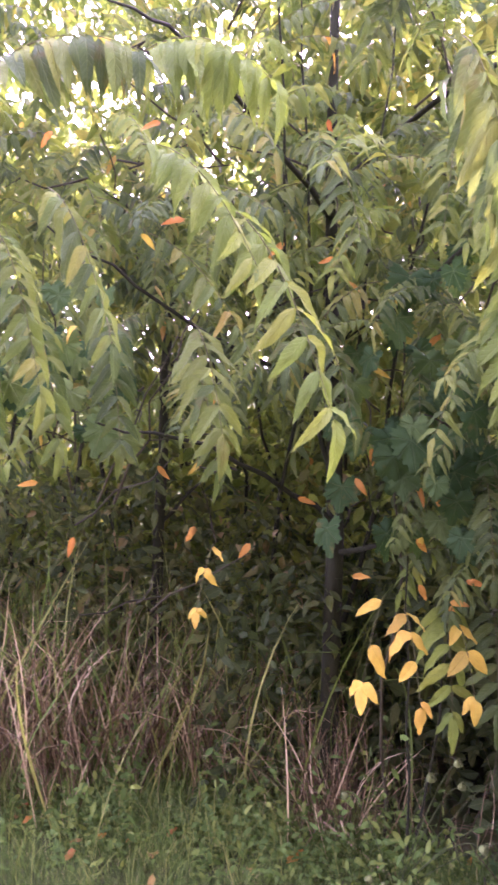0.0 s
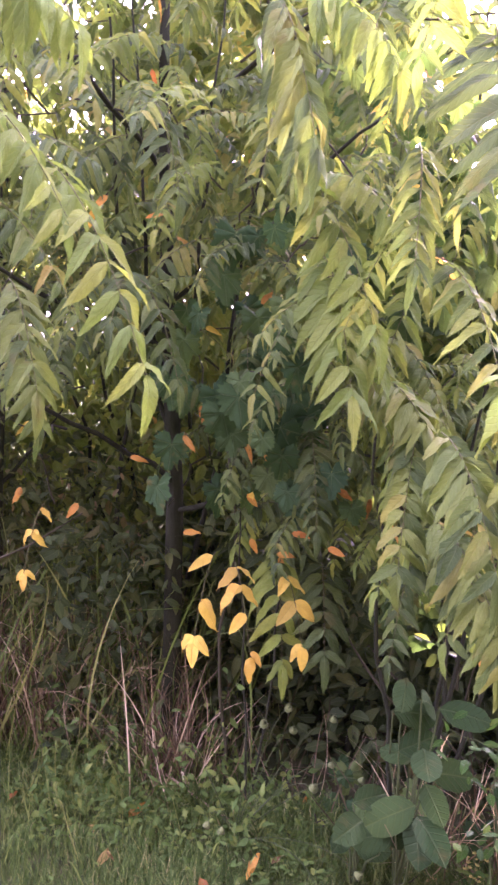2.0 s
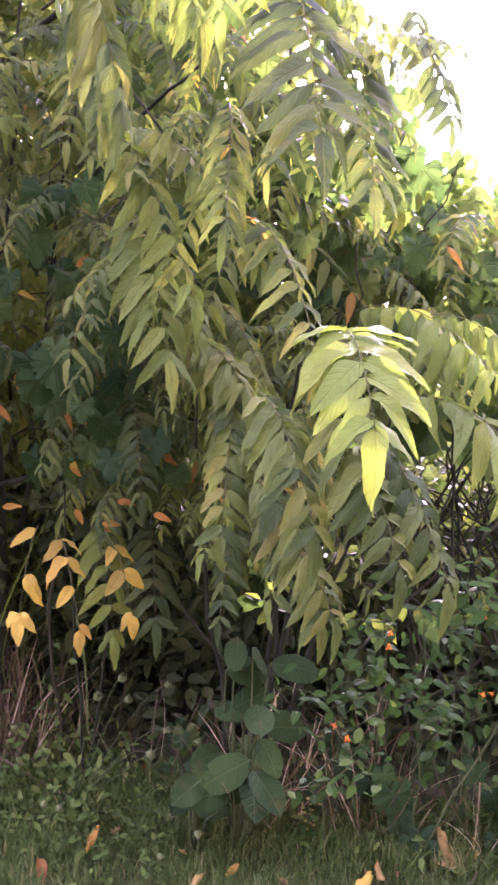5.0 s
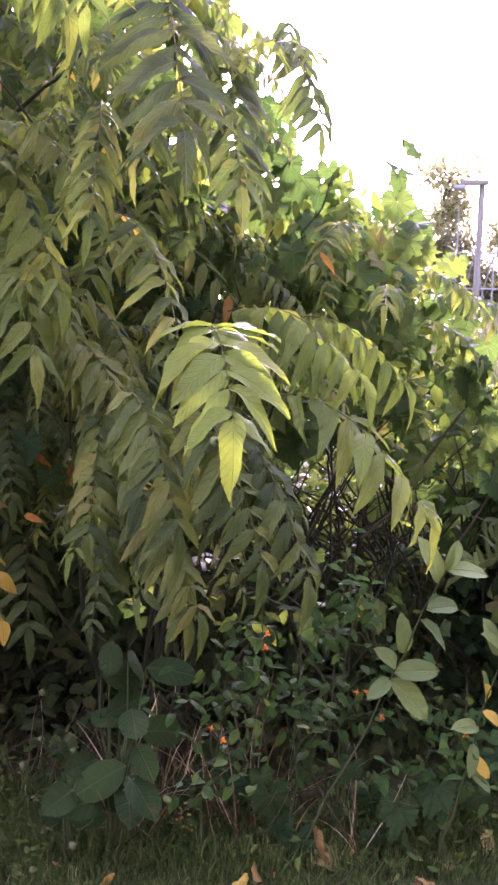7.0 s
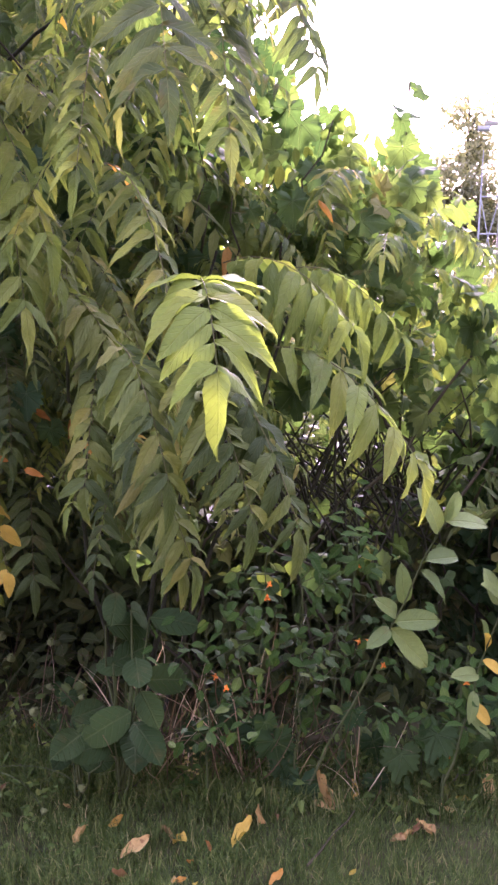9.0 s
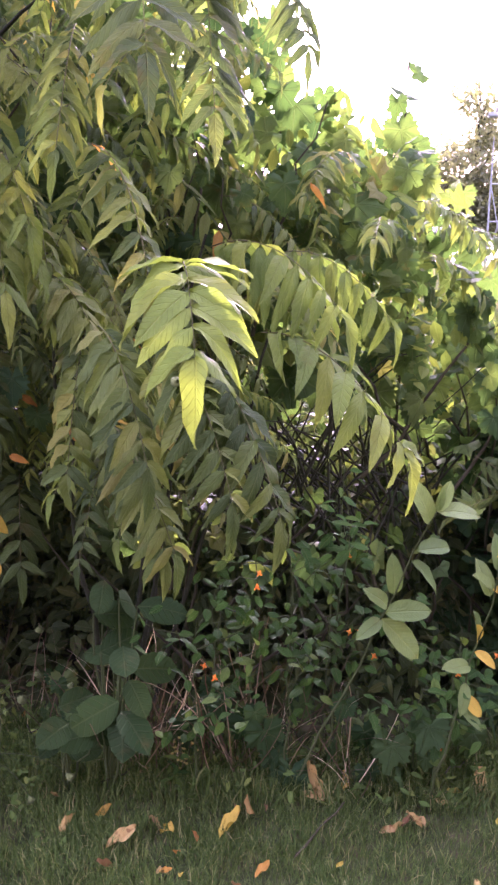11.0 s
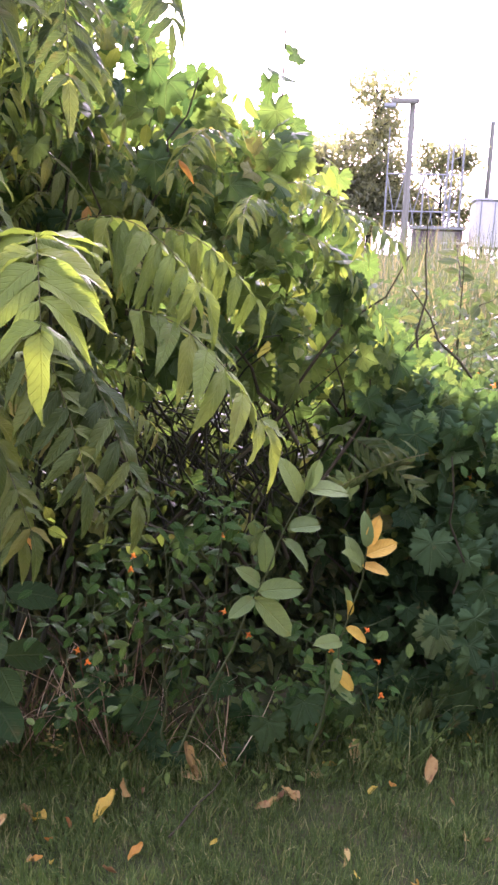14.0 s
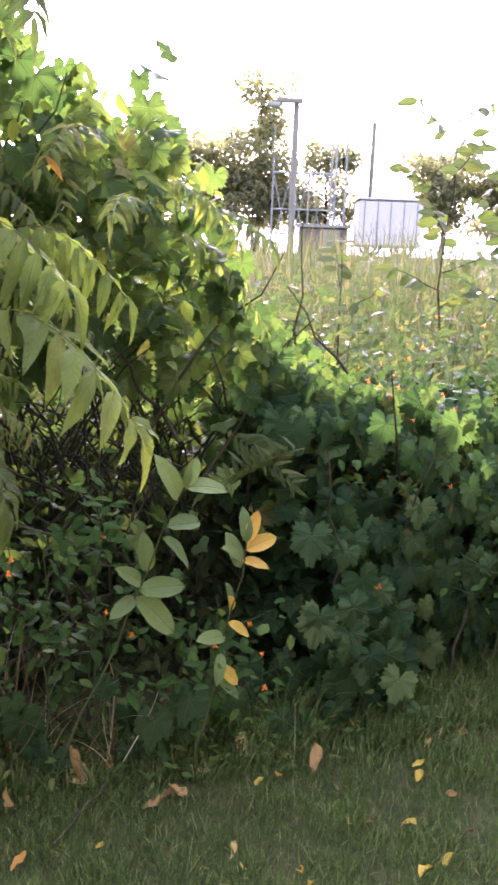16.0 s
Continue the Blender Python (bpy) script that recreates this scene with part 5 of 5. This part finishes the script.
sapling(4.05, 2.5, 2.0, 8, "tall thin sapling with oval leaves against the sky")
sapling(3.3, 2.9, 1.45, 4, "tall thin sapling with oval leaves among weeds")


# ---- reeds and the distance ----
def reeds():
    s = Soup()
    tall = [blade(1.0, 0.014, b, 5, 2.5) for b in (0.1, 0.25, 0.5, 0.8)]
    for i in range(5200):
        a, r = radians(U(25, 75)), 6.5 + 9 * U(0, 1)
        x, y = 0.4 + r * math.sin(a), r * math.cos(a)
        s.add(tall[int(rng.integers(4))], pose(x, y, height(x, y), U(-8, 8), U(-8, 8), U(0, 360)), 0, U(1.15, 1.75))
    single("reeds", s.mesh("reeds", M_REED), Matrix(), "stand of tall yellow-green reeds in a meadow", "reeds", kind="stuff")


reeds()


def broadleaf_tree(name, x, y, tall, wide, leaves, label, seed, leaf_size=0.22, low=0.25, category="tree"):
    r = np.random.default_rng(seed)
    z0 = height(x, y)
    t = thing(name, (x, y, z0), label, category)
    trunk = [(x, y, z0 - 0.1), (x + 0.05, y, z0 + tall * 0.3), (x - 0.05, y, z0 + tall * 0.6), (x, y, z0 + tall * 0.95)]
    part("trunk", mesh_of("trunk", tube(trunk, [0.035 * tall * 0.6, 0.025 * tall * 0.6, 0.015 * tall * 0.6, 0.02], 8), M_BARK), t)
    crown = Soup()
    for i in range(22):
        h = r.uniform(low, 0.9)
        a = r.uniform(0, 6.28)
        p = Vector((x, y, z0 + tall * h))
        reach = wide * (1.15 - abs(h - 0.5)) * r.uniform(0.5, 1.0)
        q = p + Vector((math.cos(a) * reach, math.sin(a) * reach, tall * r.uniform(0.02, 0.16)))
        part("limb", mesh_of("limb", tube([tuple(p), tuple(p.lerp(q, 0.5) + Vector((0, 0, 0.05 * tall))), tuple(q)], [0.012 * tall * 0.6, 0.008 * tall * 0.6, 0.01], 5), M_BARK), t)
        n = leaves // 22
        f = r.uniform(0.35, 1.1, (n, 1))
        C = np.array(p) * (1 - f) + np.array(q) * f + r.normal(0, 1, (n, 3)) * (wide * 0.17, wide * 0.17, tall * 0.05)
        crown.add_many(SMALL[i % 3], C, r.uniform((-1, -1, -1), (1, 1, 0.3), (n, 3)), r.uniform((-1, -1, 0.9), (1, 1, 1.1), (n, 3)), leaf_size * r.uniform(0.6, 1.3, n))
    part("crown", crown.mesh("crown", M_FAR), t, kind="stuff")


broadleaf_tree("tree", 26.5, 32.5, 8.0, 2.2, 5000, "tall green tree far behind the meadow", 1)
broadleaf_tree("tree", 22.0, 33.0, 5.2, 3.2, 6000, "round green tree far behind the meadow", 2)
broadleaf_tree("tree", 19.0, 34.0, 5.0, 3.0, 6000, "round green tree far behind the meadow", 7)
broadleaf_tree("tree", 23.8, 32.0, 5.0, 2.8, 6000, "hazy green tree in the line behind the meadow", 8)
broadleaf_tree("tree", 25.4, 31.5, 4.3, 2.2, 5000, "hazy green tree in the line behind the meadow", 9)
broadleaf_tree("tree", 27.6, 29.0, 4.6, 1.7, 4500, "small dark tree beside the lattice tower", 3)
broadleaf_tree("tree", 28.5, 23.0, 4.0, 2.2, 6000, "low spreading tree behind the trailer", 4)
broadleaf_tree("tree", 31.0, 21.5, 3.6, 2.0, 5000, "low spreading tree behind the trailer", 5)
for i in range(9):
    x, y = -26 + 5.6 * i, 36 - 0.2 * abs(i - 4)
    if azimuth(x, y) < 20:
        broadleaf_tree("tree", x, y, U(9, 12), 4.0, 3500, "tall leafy tree far behind the thicket", 20 + i, 0.5)


def pole(x, y, tall, r, label, arm=False):
    z0 = height(x, y)
    p = thing("utility_pole", (x, y, z0), label, "pole")
    part("post", mesh_of("post", tube([(x, y, z0 - 0.2), (x, y, z0 + tall * 0.5), (x, y, z0 + tall)], [r, r * 0.9, r * 0.8], 10), M_WOOD), p)
    if arm:
        part("arm", mesh_of("arm", box(0.95, 0.16, 0.16), M_WOOD), p, pose(x - 0.35, y, z0 + tall - 0.12, 0, 0, -40))
        part("lamp", mesh_of("lamp", box(0.4, 0.24, 0.14), M_STEEL), p, pose(x - 0.75, y + 0.3, z0 + tall - 0.26, 0, 0, -40))
    else:
        part("cap", mesh_of("cap", tube([(0, 0, 0), (0, 0, 0.05), (0, 0, 0.09)], [r * 0.95, r * 0.9, 0.02], 10), M_STEEL), p, Matrix.Translation((x, y, z0 + tall)))


pole(21.1, 23.8, 5.2, 0.13, "dark wooden pole with a short lamp arm", True)
pole(30.7, 29.3, 6.0, 0.13, "bare weathered wooden utility pole")
pole(35.0, 24.0, 5.2, 0.12, "bare weathered wooden utility pole")


def lattice_tower(x, y, wide, tall):
    z0 = height(x, y)
    t = thing("lattice_tower", (x, y, z0), "thin grey steel lattice frame with masts", "tower")
    yaw = -42
    at = pose(x, y, z0, 0, 0, yaw)
    h = tall * 0.45
    for k, top in ((-0.5, tall * 0.7), (0.0, h), (0.5, tall), (0.3, tall * 1.06), (0.36, tall * 0.8)):
        part("mast", mesh_of("mast", tube([(k * wide, 0, 0), (k * wide, 0, top * 0.6), (k * wide, 0, top)], [0.05, 0.04, 0.02], 6), M_STEEL), t, at)
    for z in (0.25 * h, 0.55 * h, h):
        part("beam", mesh_of("beam", tube([(-0.5 * wide, 0, z), (0, 0, z), (0.5 * wide, 0, z)], 0.035, 5), M_STEEL), t, at)
    for k in range(4):
        a, b = -0.5 + 0.25 * k, -0.25 + 0.25 * k
        for p, q in (((a, 0), (b, h)), ((b, 0), (a, h))):
            part("brace", mesh_of("brace", tube([(p[0] * wide, 0, p[1]), ((p[0] + q[0]) / 2 * wide, 0, h / 2), (q[0] * wide, 0, q[1])], 0.022, 5), M_STEEL), t, at)
    for z in [0.5 * tall + 0.05 * tall * k for k in range(10)]:
        part("brace", mesh_of("brace", tube([(0.3 * wide, 0, z), (0.36 * wide, 0, z + 0.03 * tall), (0.5 * wide, 0, z + 0.05 * tall)], 0.012, 4), M_STEEL), t, at)


lattice_tower(24.2, 26.4, 2.9, 7.0)


def trailer(x, y):
    z0 = height(x, y)
    t = thing("box_trailer", (x, y, z0), "white box trailer parked behind the reeds", "trailer")
    at = pose(x, y, z0, 0, 0, -40)
    part("body", mesh_of("body", box(2.2, 1.8, 1.6), M_WHITE, False), t, at @ pose(0, 0, 0.3))
    part("roof", mesh_of("roof", box(2.26, 1.86, 0.06), M_WHITE, False), t, at @ pose(0, 0, 1.902))
    for sx in (-0.55, 0.55):
        for sy in (-0.8, 0.8):
            part("wheel", mesh_of("wheel", tube([(0, -0.1, 0), (0, -0.09, 0), (0, 0.09, 0), (0, 0.1, 0)], [0.22, 0.3, 0.3, 0.22], 14), M_BARK), t, at @ pose(sx, sy, 0.3))
    for k in range(5):
        part("panel_rib", mesh_of("panel_rib", box(0.04, 0.02, 1.5), M_STEEL, False), t, at @ pose(-0.9 + 0.45 * k, -0.912, 0.35))
    part("drawbar", mesh_of("drawbar", tube([(-1.1, 0, 0.5), (-1.6, 0, 0.48), (-2.1, 0, 0.45)], 0.05, 6), M_STEEL), t, at)


trailer(23.4, 21.3)


def shed(x, y):
    z0 = height(x, y)
    s = thing("shed", (x, y, z0), "low dark brown shed beside the white trailer", "shed")
    at = pose(x, y, z0, 0, 0, -42)
    part("wall", mesh_of("wall", box(1.75, 1.4, 0.95), M_SHED, False), s, at)
    part("roof", mesh_of("roof", box(1.95, 1.6, 0.1), M_STEEL, False), s, at @ pose(0, 0, 0.955))
    part("door", mesh_of("door", box(0.6, 0.04, 0.85), M_WOOD, False), s, at @ pose(0.3, -0.722, 0.02))


shed(22.2, 23.3)
